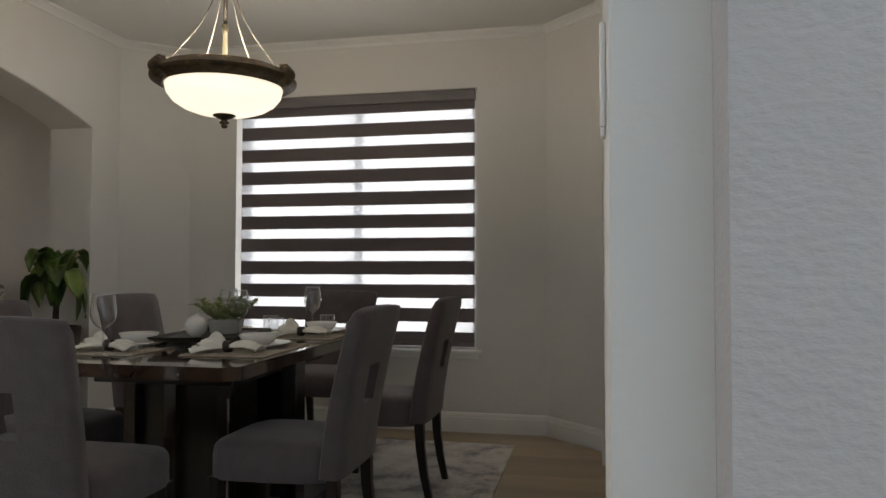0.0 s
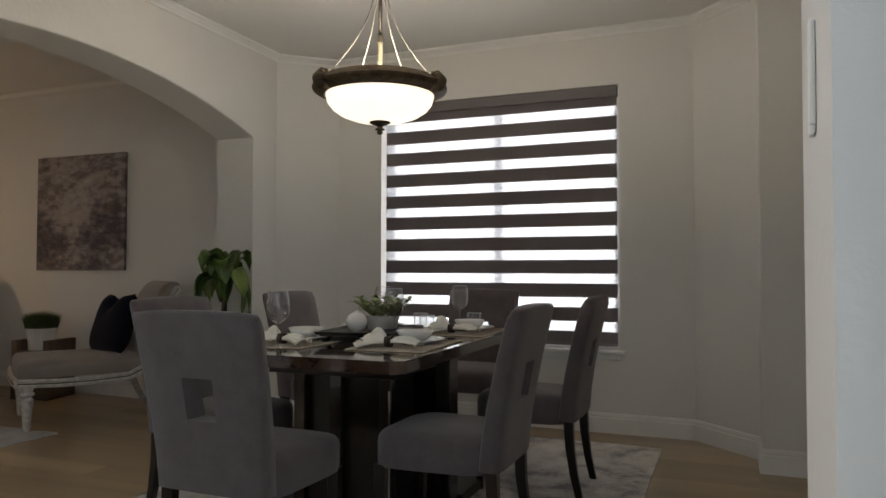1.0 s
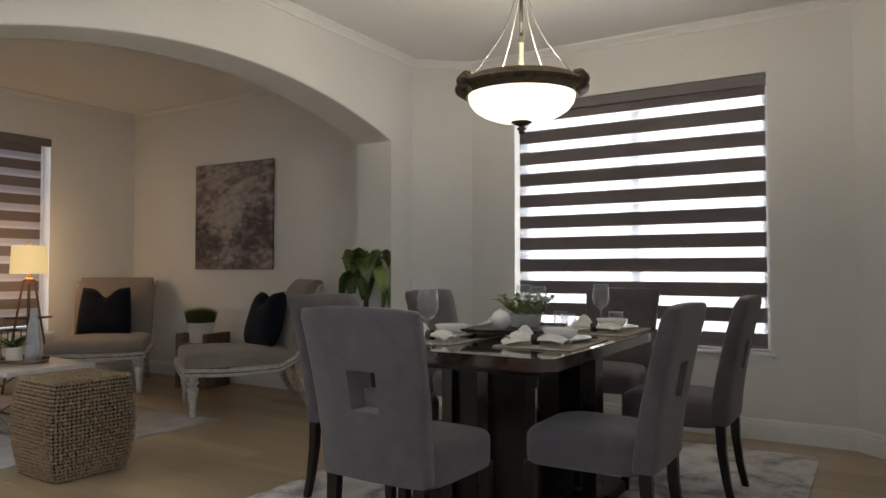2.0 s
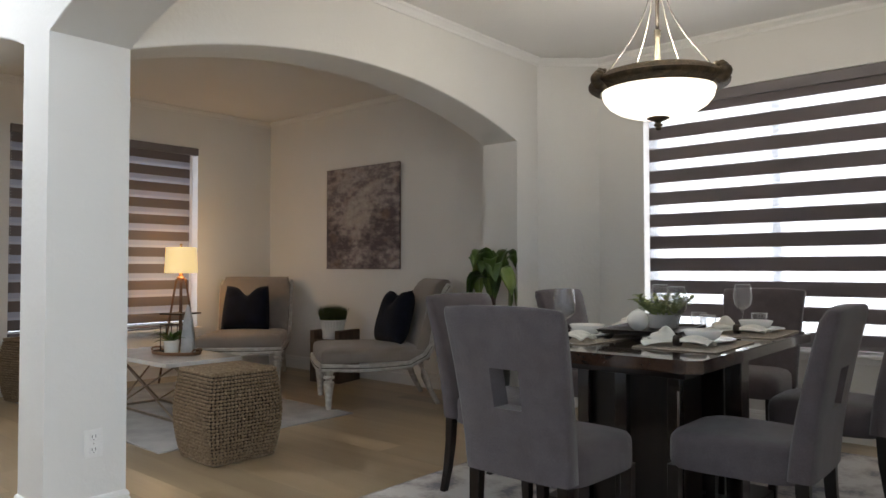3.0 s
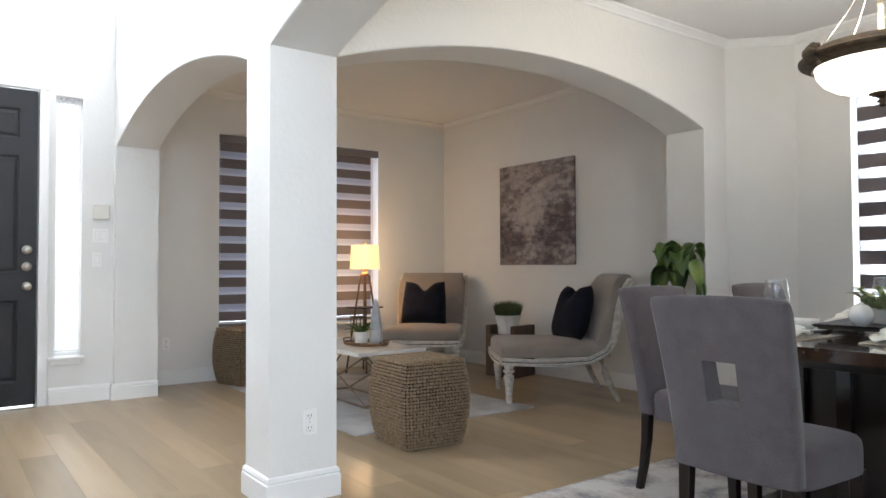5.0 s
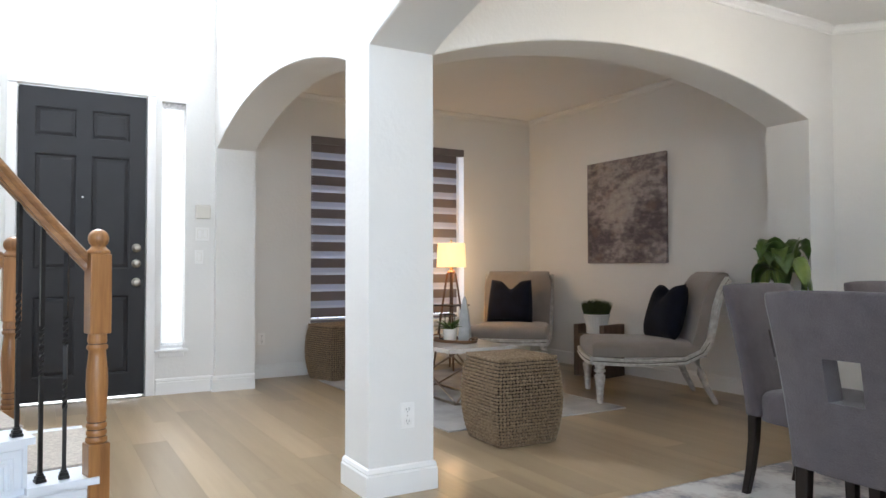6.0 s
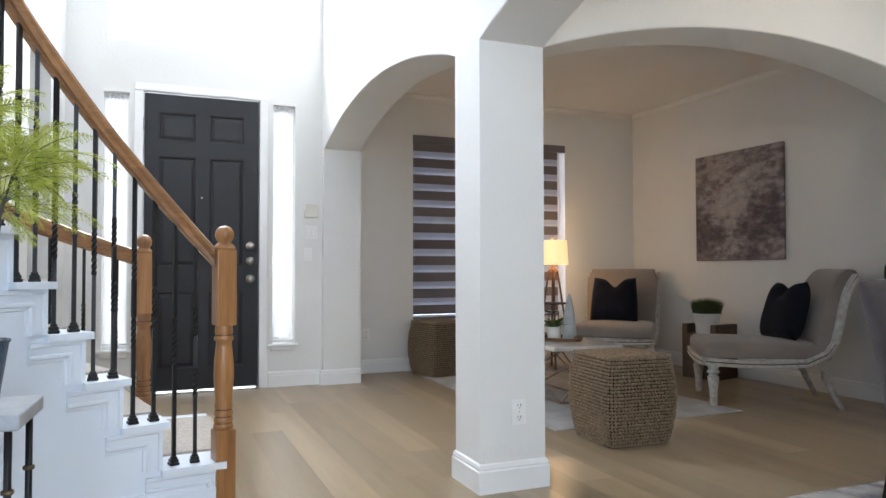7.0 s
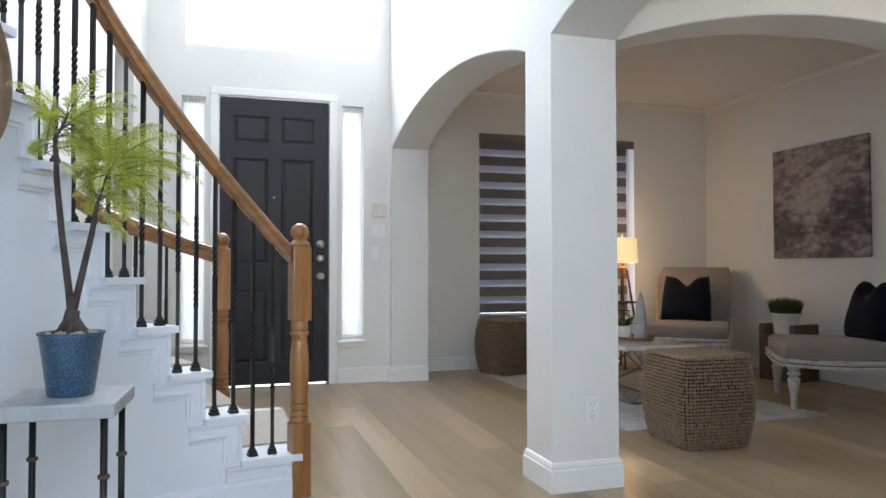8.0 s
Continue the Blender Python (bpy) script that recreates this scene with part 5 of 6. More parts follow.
def tumbler(m):
    t = thing("tumbler", "clear short glass tumbler on the dining table", "tumbler", m, "tumblers")
    part("glass_body", lathe([(0.0, 0.0), (0.033, 0.0), (0.036, 0.004), (0.040, 0.085)], 32), GLASS, t, "", True)
    part("lip", lathe([(0.0404, 0.0845), (0.0404, 0.086), (0.039, 0.086), (0.039, 0.0845), (0.0404, 0.0845)], 32), GLASS_LIP_GLINT, t, "", True)
    part("glass_base", lathe([(0.0, 0.001), (0.033, 0.001), (0.034, 0.009), (0.0, 0.010)], 32), GLASS, t, "", True)


# opaque pale lip colour: the rim's bright reflection is painted in
GLASS_LIP_GLINT = mat("glass_lip_glint", (0.62, 0.65, 0.66), 0.08, var=0.02, scale=30, spec=0.8)
DARK_LEATHER = mat("dark_leather", (0.045, 0.028, 0.02), 0.6, var=0.2, scale=40, bump=0.3, bscale=120)


def setting(x, y, s, seed, glass_at, tumbler_at):
    """One place: mat, plate, bowl, napkin and glasses; s is +1 on the east side and -1 on the west."""
    placemat(pose(x, y, TOP + 0.0005, 0, 0, 2 * s))
    plate(pose(x + 0.01 * s, y + 0.06, TOP + 0.0085))
    bowl(pose(x + 0.01 * s, y + 0.06, TOP + 0.0135))
    napkin(pose(x - 0.01 * s, y - 0.155, TOP + 0.0085, 0, 0, 6 * s), seed)
    if glass_at:
        wine_glass(pose(*glass_at, TOP + 0.0008))
    if tumbler_at:
        tumbler(pose(*tumbler_at, TOP + 0.0008))


setting(-1.035, 2.985, 1, 1, (-1.20, 3.20), (-1.215, 3.62))
setting(-1.035, 3.69, 1, 2, (-1.13, 3.885), (-1.06, 3.925))
setting(-1.535, 2.93, -1, 3, (-1.47, 2.665), None)
setting(-1.535, 3.66, -1, 4, (-1.42, 3.52), (-1.33, 3.80))


def centre_tray():
    t = thing("serving_tray", "low black metal tray with flared feet under the centrepiece", "tray", pose(-1.31, 3.19, TOP, 0, 0, 8))
    part("tray_top", rounded_slab(-0.17, 0.17, -0.25, 0.25, 0.030, 0.038, 0.03, 0.002), DARK_METAL, t)
    part("rim", sweep([(-0.165, -0.245), (0.165, -0.245), (0.165, 0.245), (-0.165, 0.245)], [(0.0, 0.038), (0.008, 0.038), (0.016, 0.050), (0.010, 0.050)], closed=True), DARK_METAL, t)
    for x in (-0.13, 0.13):
        for y in (-0.2, 0.2):
            part("foot", tube([(x, y, 0.031), (x * 1.02, y * 1.03, 0.015), (x * 1.18, y * 1.12, 0.0)], [0.016, 0.009, 0.012], 8), DARK_METAL, t)


centre_tray()
TRAY = TOP + 0.0385


def leaf_mesh(bm, base, direction, up, length, width, droop=0.3, segs=5, fold=0.25, pointed=1.0):
    """A folded blade that curves down, three vertices across."""
    d, u = Vector(direction).normalized(), Vector(up).normalized()
    s = d.cross(u).normalized()
    u = s.cross(d).normalized()
    rows = []
    p = Vector(base)
    for i in range(segs + 1):
        f = i / segs
        w = width * (math.sin(math.pi * min(1, (0.12 + 0.88 * f) ** (0.8 * pointed))) if i < segs else 0.02)
        rows.append((bm.verts.new(p - s * w / 2 + u * w * fold), bm.verts.new(p), bm.verts.new(p + s * w / 2 + u * w * fold)))
        d = (d + Vector((0, 0, -1)) * droop / segs).normalized()
        u = s.cross(d).normalized()
        p = p + d * (length / segs)
    for A, B in zip(rows, rows[1:]):
        bm.faces.new((A[0], A[1], B[1], B[0]))
        bm.faces.new((A[1], A[2], B[2], B[1]))


def succulent():
    t = thing("succulent_planter", "green succulent in a pale concrete planter on the tray", "plant", pose(-1.30, 3.275, TRAY))
    part("planter", lathe([(0.0, 0.0), (0.060, 0.0), (0.068, 0.005), (0.080, 0.055), (0.081, 0.066), (0.072, 0.066), (0.066, 0.052), (0.0, 0.050)], 32), CONCRETE, t, "pale concrete bowl", 40)
    rng = random.Random(11)
    for c in range(13):
        bm = bmesh.new()
        a = c * 2.4
        out = 0.35 + 0.9 * math.sqrt(c / 13)
        d = Vector((math.cos(a) * out, math.sin(a) * out, 1.0)).normalized()
        base = Vector((0.03 * math.cos(a), 0.03 * math.sin(a), 0.050))
        tip = base + d * (0.095 + 0.06 * rng.random())
        tube([base, (base + tip) / 2 + Vector((0, 0, 0.006)), tip], [0.003, 0.0025, 0.0015], 5, bm)
        for k in range(22):
            f = 0.25 + 0.75 * k / 21
            q = k * 2.4 + c
            at = base.lerp(tip, f)
            o = Vector((math.cos(q), math.sin(q), 0.35 + 0.7 * rng.random()))
            leaf_mesh(bm, at, o, (0, 0, 1), 0.030 + 0.014 * rng.random(), 0.021, droop=0.5, segs=4, fold=0.12, pointed=0.9)
        part("sprig", thicken(bm, 0.0014), SUCCULENT, t, "", True)


succulent()
orb = thing("ceramic_orb", "white round ceramic ornament on the tray", "ornament", pose(-1.335, 3.085, TRAY))
part("ball", lathe([(0.0, 0.0), (0.022, 0.001)] + [(0.048 * math.sin(math.pi * (0.12 + 0.8 * i / 14)), 0.0465 - 0.048 * math.cos(math.pi * (0.12 + 0.8 * i / 14))) for i in range(15)] + [(0.009, 0.0925), (0.011, 0.098), (0.0, 0.100)], 36), CERAMIC, orb, "", True)


# ---- plants ----
def broad_plant():
    t = thing("dracaena_plant", "leafy green corn plant in a tall dark planter beside the arch", "plant", pose(-3.035, 4.24, 0))
    part("planter", lathe([(0.0, 0.0), (0.105, 0.0), (0.11, 0.01), (0.15, 0.72), (0.152, 0.74), (0.138, 0.74), (0.132, 0.70), (0.0, 0.69)], 36), DARK_METAL, t, "tall tapered dark planter", 40)
    part("soil", lathe([(0.0, 0.708), (0.134, 0.706), (0.134, 0.701), (0.0, 0.701)], 24), SOIL, t)
    part("cane", tube([(0, 0, 0.69), (0.01, 0.0, 0.95)], [0.022, 0.016], 10), BARK, t)
    rng = random.Random(4)
    for k in range(24):
        a = k * 2.399 + rng.random() * 0.5
        upright = k % 6 == 0
        length = 0.34 if upright else 0.40 + 0.10 * rng.random()
        pitch, fall = (88.0, 30.0 + 25 * rng.random()) if upright else (84.0 - 16 * rng.random(), 150.0 + 20 * rng.random())
        p = Vector((0.012 * math.cos(a), 0.012 * math.sin(a), 0.86 + 0.08 * (1 - k / 26)))
        side = Vector((-math.sin(a), math.cos(a), 0))
        wide = 0.115 + 0.035 * rng.random()
        bend = 0.12 + 0.12 * (k % 4)
        sway = (rng.random() - 0.5) * 0.5
        n = 14
        bm = bmesh.new()
        rows = []
        for i in range(n + 1):
            f = i / n
            g = min(1.0, max(0.0, (f - bend) / 0.42))
            q = radians(pitch - fall * (g * g * (3 - 2 * g)))
            d = Vector((math.cos(a) * math.cos(q), math.sin(a) * math.cos(q), math.sin(q))) + side * sway * f
            d.normalize()
            w = wide * (0.30 + 0.70 * math.sin(math.pi * min(1.0, 0.10 + 0.85 * f))) * (1.0 if f < 0.75 else max(0.03, 1 - ((f - 0.75) / 0.25) ** 1.7))
            up = d.cross(side).normalized()
            wave = 0.006 * math.sin(9 * f + k)
            rows.append([bm.verts.new(p + side * w / 2 * u + up * (w * 0.16 * abs(u) + wave * u)) for u in (-1, -0.5, 0, 0.5, 1)])
            p = p + d * (length / n)
        for A, B in zip(rows, rows[1:]):
            for u in range(4):
                bm.faces.new((A[u], A[u + 1], B[u + 1], B[u]))
        part("leaf", thicken(bm, 0.0012), LEAF_PALE if k % 4 == 1 else LEAF, t, "", True)


broad_plant()


def plant_stand():
    t = thing("plant_stand", "small side table with a grey stone top and thin black legs", "side table", pose(-2.328, -0.668, 0, 0, 0, -3))
    w = 0.153
    part("stone_top", box(-w, w, -w, w, 0.608, 0.65, 0.006, 2), STONE_TOP, t, "thick grey stone top")
    for x in (-0.122, 0.122):
        for y in (-0.122, 0.122):
            leg = part("leg", tube([(x, y, 0.0), (x, y, 0.6075)], 0.0095, 10), IRON, t, "thin round black leg", True)
            for z in (0.10, 0.447):
                part("ring", lathe([(0.0096, -0.007), (0.015, -0.005), (0.016, 0.0), (0.015, 0.005), (0.0096, 0.007)], 14), BRONZE, leg, "small bronze ring", True, pose(x, y, z))
        part("foot_bar", tube([(x, -0.122, 0.03), (x, 0.122, 0.03)], 0.006, 8), IRON, t, "", True)
    return t


plant_stand()


def fern_tree():
    t = thing("potted_fern_tree", "feathery green fern tree in a blue speckled pot", "plant", pose(-2.335, -0.660, 0.651))
    part("pot", lathe([(0.0, 0.0), (0.059, 0.0), (0.061, 0.003), (0.084, 0.170), (0.088, 0.171), (0.088, 0.178), (0.081, 0.178), (0.078, 0.165), (0.0, 0.160)], 48), BLUE_POT, t, "blue speckled glazed pot", 40)
    rng = random.Random(8)
    part("soil", lathe([(0.0, 0.168), (0.076, 0.166), (0.076, 0.162), (0.0, 0.162)], 24), SOIL, t)
    for k in range(26):
        a, r = rng.random() * 6.283, 0.03 + 0.036 * rng.random()
        bm = bmesh.new()
        bmesh.ops.create_icosphere(bm, subdivisions=1, radius=0.011, matrix=Matrix.Translation((r * math.cos(a), r * math.sin(a), 0.175)) @ Matrix.Diagonal((1.3, 1.0 + 0.3 * rng.random(), 0.7, 1)))
        part("pebble", bm, PEBBLE, t, "", True)
    root = bmesh.new()
    tube([(0.0, 0.0, 0.168), (0.0, 0.0, 0.20), (0.002, 0.0, 0.225), (0.0, 0.003, 0.24)], [0.040, 0.026, 0.020, 0.019], 12, root)
    for k in range(6):
        a = k * 1.05
        tube([(0.012 * math.cos(a), 0.012 * math.sin(a), 0.21), (0.032 * math.cos(a), 0.032 * math.sin(a), 0.182), (0.05 * math.cos(a), 0.05 * math.sin(a), 0.172)], [0.012, 0.010, 0.006], 8, root)
    part("root_flare", root, BARK, t, "gnarled root base", True)
    # two trunks, spread towards the stair and towards the hall
    r_dir = Vector((0.295, 0.955, 0))
    tops = []
    for name, pts in (("west", [(0.0, 0.23), (-0.010, 0.30), (-0.032, 0.46), (-0.049, 0.62), (-0.052, 0.74)]), ("east", [(0.0, 0.23), (0.016, 0.29), (0.034, 0.37), (0.055, 0.46), (0.068, 0.54)])):
        P = [Vector((0, 0, z)) + r_dir * o for o, z in pts]
        part("trunk", tube(P, [0.013, 0.010, 0.009, 0.008, 0.006], 10), BARK, t, "slim dark trunk", True)
        tops.append(P[-1])

    def frond(bm, stem, base, d, length, droop):
        """A feathery plume: a thin arching rib, side sprigs in one plane, small leaflets along each."""
        p, d = Vector(base), Vector(d).normalized()
        pts = [p.copy()]
        n = 20
        roll = rng.uniform(-1.1, 1.1)
        for i in range(n):
            d = (d + Vector((0, 0, -droop * (0.4 + 1.2 * i / n) / n))).normalized()
            p = p + d * (length / n)
            pts.append(p.copy())
            f = i / (n - 1)
            if f < 0.16:
                continue
            side = Matrix.Rotation(roll, 3, d) @ d.cross(Vector((0, 0, 1))).normalized()
            flat = side.cross(d)
            ln = (0.044 * (1 - f) ** 0.7 * min(1.0, f / 0.3) + 0.008) * rng.uniform(0.75, 1.15)
            for s in (-1, 1):
                q = (side * s + d * 0.95 + flat * rng.uniform(-0.35, 0.35)).normalized()
                across = q.cross(flat).normalized()
                m = max(3, int(ln / 0.0034))
                for k in range(m):
                    g = (k + 0.5) / m
                    o = p + q * ln * g + Vector((0, 0, -0.006 * g * g))
                    for s2 in (-1, 1):
                        e = (across * s2 + q * 0.9 + flat * rng.uniform(-0.6, 0.6)).normalized()
                        w = q * 0.0014
                        bm.faces.new([bm.verts.new(o - w), bm.verts.new(o + w), bm.verts.new(o + e * rng.uniform(0.0062, 0.0095) * (1.15 - 0.6 * g))])
        tube(pts, [0.0014 * (1 - 0.7 * i / n) for i in range(n + 1)], 4, stem)

    near = Vector((0.955, -0.295, 0))
    # each crown: plumes by their lean from upright in degrees (towards the hall positive) and reach, from a short leader
    upper = ((-46, 0.17), (-28, 0.15), (-66, 0.09), (-100, 0.07), (5, 0.15), (22, 0.17), (40, 0.22), (55, 0.24), (68, 0.26), (82, 0.24), (96, 0.22), (112, 0.20), (130, 0.15), (75, 0.17), (60, 0.15), (100, 0.15), (-15, 0.12), (120, 0.19), (88, 0.19))
    lower = ((-70, 0.09), (-45, 0.10), (-100, 0.11), (-125, 0.10), (-20, 0.13), (5, 0.14), (25, 0.16), (42, 0.20), (55, 0.23), (66, 0.26), (76, 0.27), (86, 0.26), (96, 0.24), (108, 0.20), (122, 0.17), (140, 0.13), (70, 0.18), (90, 0.17), (50, 0.15), (110, 0.14), (-80, 0.09), (30, 0.21), (80, 0.21), (60, 0.19), (130, 0.15))
    for c, (top, plumes, rise, low) in enumerate(((tops[0], upper, 0.06, -0.9), (tops[1], lower, 0.15, -0.1))):
        bm, stem = bmesh.new(), bmesh.new()
        leader = top + r_dir * (0.034 + 0.012 * c) + Vector((0, 0, rise))
        tube([top, top.lerp(leader, 0.5) + r_dir * 0.004, leader], [0.0055, 0.004, 0.0022], 6, stem)
        for lean, reach in plumes:
            for k in range(2):
                a = radians(lean + rng.uniform(-9, 9))
                d = r_dir * math.sin(a) + Vector((0, 0, math.cos(a) + 0.15)) + near * rng.uniform(k * 0.7 - 0.7, k * 0.7)
                frond(bm, stem, top.lerp(leader, rng.uniform(low, 1.0)), d, reach * rng.uniform(0.8, 1.08), rng.uniform(0.7, 1.2))
        part("foliage", bm, FERN, t, "feathery yellow-green fronds")["kind"] = "stuff"
        part("stalk", stem, FERN_STEM, t)["kind"] = "stuff"


fern_tree()
mirror = thing("round_mirror", "round wall mirror in a brown wooden frame", "mirror", pose(-2.245, -0.934, 1.548, 0, 0, -12))
part("mirror_frame", lathe([(0.215, 0.0), (0.250, 0.0), (0.252, 0.022), (0.244, 0.030), (0.225, 0.028), (0.215, 0.018), (0.215, 0.0)], 64), MIRROR_FRAME, mirror, "brown wooden ring frame", 40, pose(0, 0, 0, -90, 0, 0))
part("mirror_glass", lathe([(0.0, 0.010), (0.216, 0.010), (0.216, 0.004), (0.0, 0.004)], 64), MIRROR, mirror, "", False, pose(0, 0, 0, -90, 0, 0))


# ---- living room ----
def woven_ottoman(m, group):
    """A barrel-sided square stool: a core painted dark as the shade in the gaps, woven ropes in rows and a flat woven
    top.
    """
    t = thing("woven_ottoman", "square woven seagrass ottoman with bulging sides", "ottoman", m, group)
    H = 0.515

    def half(z):
        f = z / H
        return 0.200 + 0.037 * math.sin(math.pi * min(1, max(0, f))) ** 0.8 + 0.008 * f

    def around(z, n, off=0.0):
        h = half(z) + off
        pts = []
        for i in range(n):
            a = 2 * math.pi * i / n
            c, s = math.cos(a), math.sin(a)
            r = (abs(c) ** 12 + abs(s) ** 12) ** (-1 / 12)
            pts.append((h * r * c, h * r * s))
        return pts
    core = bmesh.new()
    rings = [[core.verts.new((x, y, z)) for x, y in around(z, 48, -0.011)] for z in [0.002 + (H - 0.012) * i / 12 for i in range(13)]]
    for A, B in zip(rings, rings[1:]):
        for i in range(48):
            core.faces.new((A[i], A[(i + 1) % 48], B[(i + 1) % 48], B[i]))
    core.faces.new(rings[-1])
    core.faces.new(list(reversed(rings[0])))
    part("core", core, WEAVE_GAP_SHADE, t)
    weave = bmesh.new()
    rng = random.Random(2)
    rows, count = 26, 80
    places = []
    for k in range(rows):
        z = 0.013 + (H - 0.026) * k / (rows - 1)
        ring = around(z, 720, -0.006)
        runs = [0.0]
        for q in range(720):
            runs.append(runs[-1] + math.dist(ring[q], ring[(q + 1) % 720]))
        q = 0
        for i in range(count):
            want = runs[-1] * (i + 0.5 + 0.16 * (rng.random() - 0.5)) / count
            while runs[q + 1] < want:
                q += 1
            x, y = ring[q % 720]
            x2, y2 = ring[(q + 4) % 720]
            x0, y0 = ring[q - 4]
            along = math.degrees(math.atan2(y2 - y0, x2 - x0))
            tilt = (18 if k % 2 else -18) + 24 * (rng.random() - 0.5)
            fat = 0.9 + 0.22 * rng.random()
            places.append(pose(x, y, z, 0, tilt, along) @ Matrix.Diagonal((0.0110, 0.0090 * fat, 0.0092 * fat, 1)))
    blob = bmesh.new()
    bmesh.ops.create_icosphere(blob, subdivisions=1, radius=1.0)
    shape = [Vector([math.copysign(abs(c) ** 0.7, c) for c in v.co]) for v in blob.verts]
    tris = [[v.index for v in f.verts] for f in blob.faces]
    blob.free()
    me = bpy.data.meshes.new("weave")
    me.from_pydata([m2 @ c for m2 in places for c in shape], [], [[q + len(shape) * i for q in f] for i in range(len(places)) for f in tris])
    weave.from_mesh(me)
    bpy.data.meshes.remove(me)
    part("woven_sides", weave, SEAGRASS, t, "rows of knotted seagrass rope", True)["kind"] = "stuff"
    top = bmesh.new()
    h = half(H) - 0.004
    for k in range(24):
        y = -h + 2 * h * (k + 0.5) / 24
        pts = [(-h + 2 * h * i / 36, y, H - 0.006 + 0.0025 * math.cos(math.pi * (i + k))) for i in range(37)]
        tube(pts, 0.0095, 6, top)
    part("woven_top", top, SEAGRASS, t, "flat woven seagrass top", True)["kind"] = "stuff"
    return t


ott = woven_ottoman(pose(-3.592, 2.382, 0, 0, 0, -3), "woven ottomans")
copy_thing(ott, pose(-6.37, 2.34, 0, 0, 0, 14))
rug("area_rug", "plain pale grey rug under the coffee table", pose(-5.11, 2.89, 0), 2.38, 1.52, RUG2)


def coffee_table():
    t = thing("coffee_table", "white marble coffee table on a crossed dark metal frame", "coffee table", pose(-5.04, 2.76, 0.011))
    w, h = 0.56, 0.30
    part("marble_top", rounded_slab(-w, w, -h, h, 0.405, 0.435, 0.012, 0.003), MARBLE, t, "white marble slab")
    b, p, q = 0.009, w - 0.12, 0.17
    for z in (0.0, 0.387):
        for y in (-q, q):
            part("long_rail", box(-p, p, y - b, y + b, z, z + 0.0175, 0.001), FRAME_METAL, t)
        for x in (-p, p):
            part("end_rail", box(x - b, x + b, -q + b + 0.001, q - b - 0.001, z, z + 0.0175, 0.001), FRAME_METAL, t)
    for y in (-q, q):
        for s in (-1, 1):
            part("cross_bar", tube([(-s * (p - 0.01), y, 0.017), (s * (p - 0.01), y, 0.388)], 0.0075, 6), FRAME_METAL, t, "diagonal metal bar")
    for x in (-p, p):
        for s in (-1, 1):
            part("end_brace", tube([(x, -s * (q - 0.01), 0.017), (x, s * (q - 0.01), 0.388)], 0.0075, 6), FRAME_METAL, t, "diagonal metal bar")
    return t


coffee_table()
CT = 0.4465
tray = thing("wooden_tray", "oval brown wooden tray on the coffee table", "tray", pose(-4.97, 2.80, CT, 0, 0, 18))
tr = lathe([(0.0, 0.008), (0.20, 0.008), (0.205, 0.024), (0.215, 0.024), (0.212, 0.004), (0.205, 0.0), (0.0, 0.0)], 48)
for v in tr.verts:
    v.co.y *= 0.62
part("tray_body", tr, WALNUT_FLAT, tray, "", 40)
for s in (-1, 1):
    part("handle", tube([(s * 0.195, -0.05, 0.024), (s * 0.205, -0.045, 0.04), (s * 0.21, 0, 0.046), (s * 0.205, 0.045, 0.04), (s * 0.195, 0.05, 0.024)], 0.006, 8), WALNUT_FLAT, tray, "", True)
cactus = thing("potted_plant", "small green plant in a white pot on the wooden tray", "plant", pose(-5.0, 2.775, CT + 0.0085))
part("pot", lathe([(0.0, 0.0), (0.048, 0.0), (0.052, 0.004), (0.058, 0.095), (0.053, 0.095), (0.050, 0.085), (0.0, 0.083)], 28), CERAMIC, cactus, "plain white pot", 40)
rng5 = random.Random(6)
for k in range(22):
    bm = bmesh.new()
    a = k * 2.4
    leaf_mesh(bm, (0.015 * math.cos(a), 0.015 * math.sin(a), 0.08), (math.cos(a), math.sin(a), 0.7 + 1.6 * rng5.random()), (0, 0, 1), 0.10 + 0.06 * rng5.random(), 0.028, droop=0.9, segs=4)
    part("leaf", thicken(bm, 0.001), LEAF, cactus, "", True)
obelisk = thing("obelisk_ornament", "tall grey pointed obelisk ornament on the wooden tray", "ornament", pose(-4.90, 2.855, CT + 0.0085, 0, 0, 40))
ob_bm = bmesh.new()
ob_rings = [[ob_bm.verts.new((a * r, b * r * 0.6, z)) for a, b in ((-1, -0.55), (-0.8, -1), (0.8, -1), (1, -0.55), (1, 0.55), (0.8, 1), (-0.8, 1), (-1, 0.55))] for r, z in ((0.050, 0.0), (0.053, 0.006), (0.046, 0.13), (0.033, 0.25), (0.017, 0.33), (0.005, 0.362))]
for A, B in zip(ob_rings, ob_rings[1:]):
    for i in range(8):
        ob_bm.faces.new((A[i], A[(i + 1) % 8], B[(i + 1) % 8], B[i]))
ob_bm.faces.new(ob_rings[-1])
ob_bm.faces.new(list(reversed(ob_rings[0])))
part("stone_body", ob_bm, mat("smoke_grey_glaze", (0.40, 0.42, 0.43), 0.3, var=0.12, scale=14, coat=0.2), obelisk, "", 35)
frame_ob = thing("wire_lantern", "small black wire lantern on the wooden tray", "lantern", pose(-5.09, 2.80, CT + 0.0085))
for x, y in ((-0.045, -0.045), (0.045, -0.045), (0.045, 0.045), (-0.045, 0.045)):
    part("post", tube([(x, y, 0.0), (x, y, 0.21)], 0.0035, 6), IRON, frame_ob)
for z in (0.004, 0.208):
    part("ring", sweep([(-0.045, -0.045), (0.045, -0.045), (0.045, 0.045), (-0.045, 0.045)], [(-0.004, z - 0.004), (0.004, z - 0.004), (0.004, z + 0.004), (-0.004, z + 0.004)], closed=True), IRON, frame_ob)


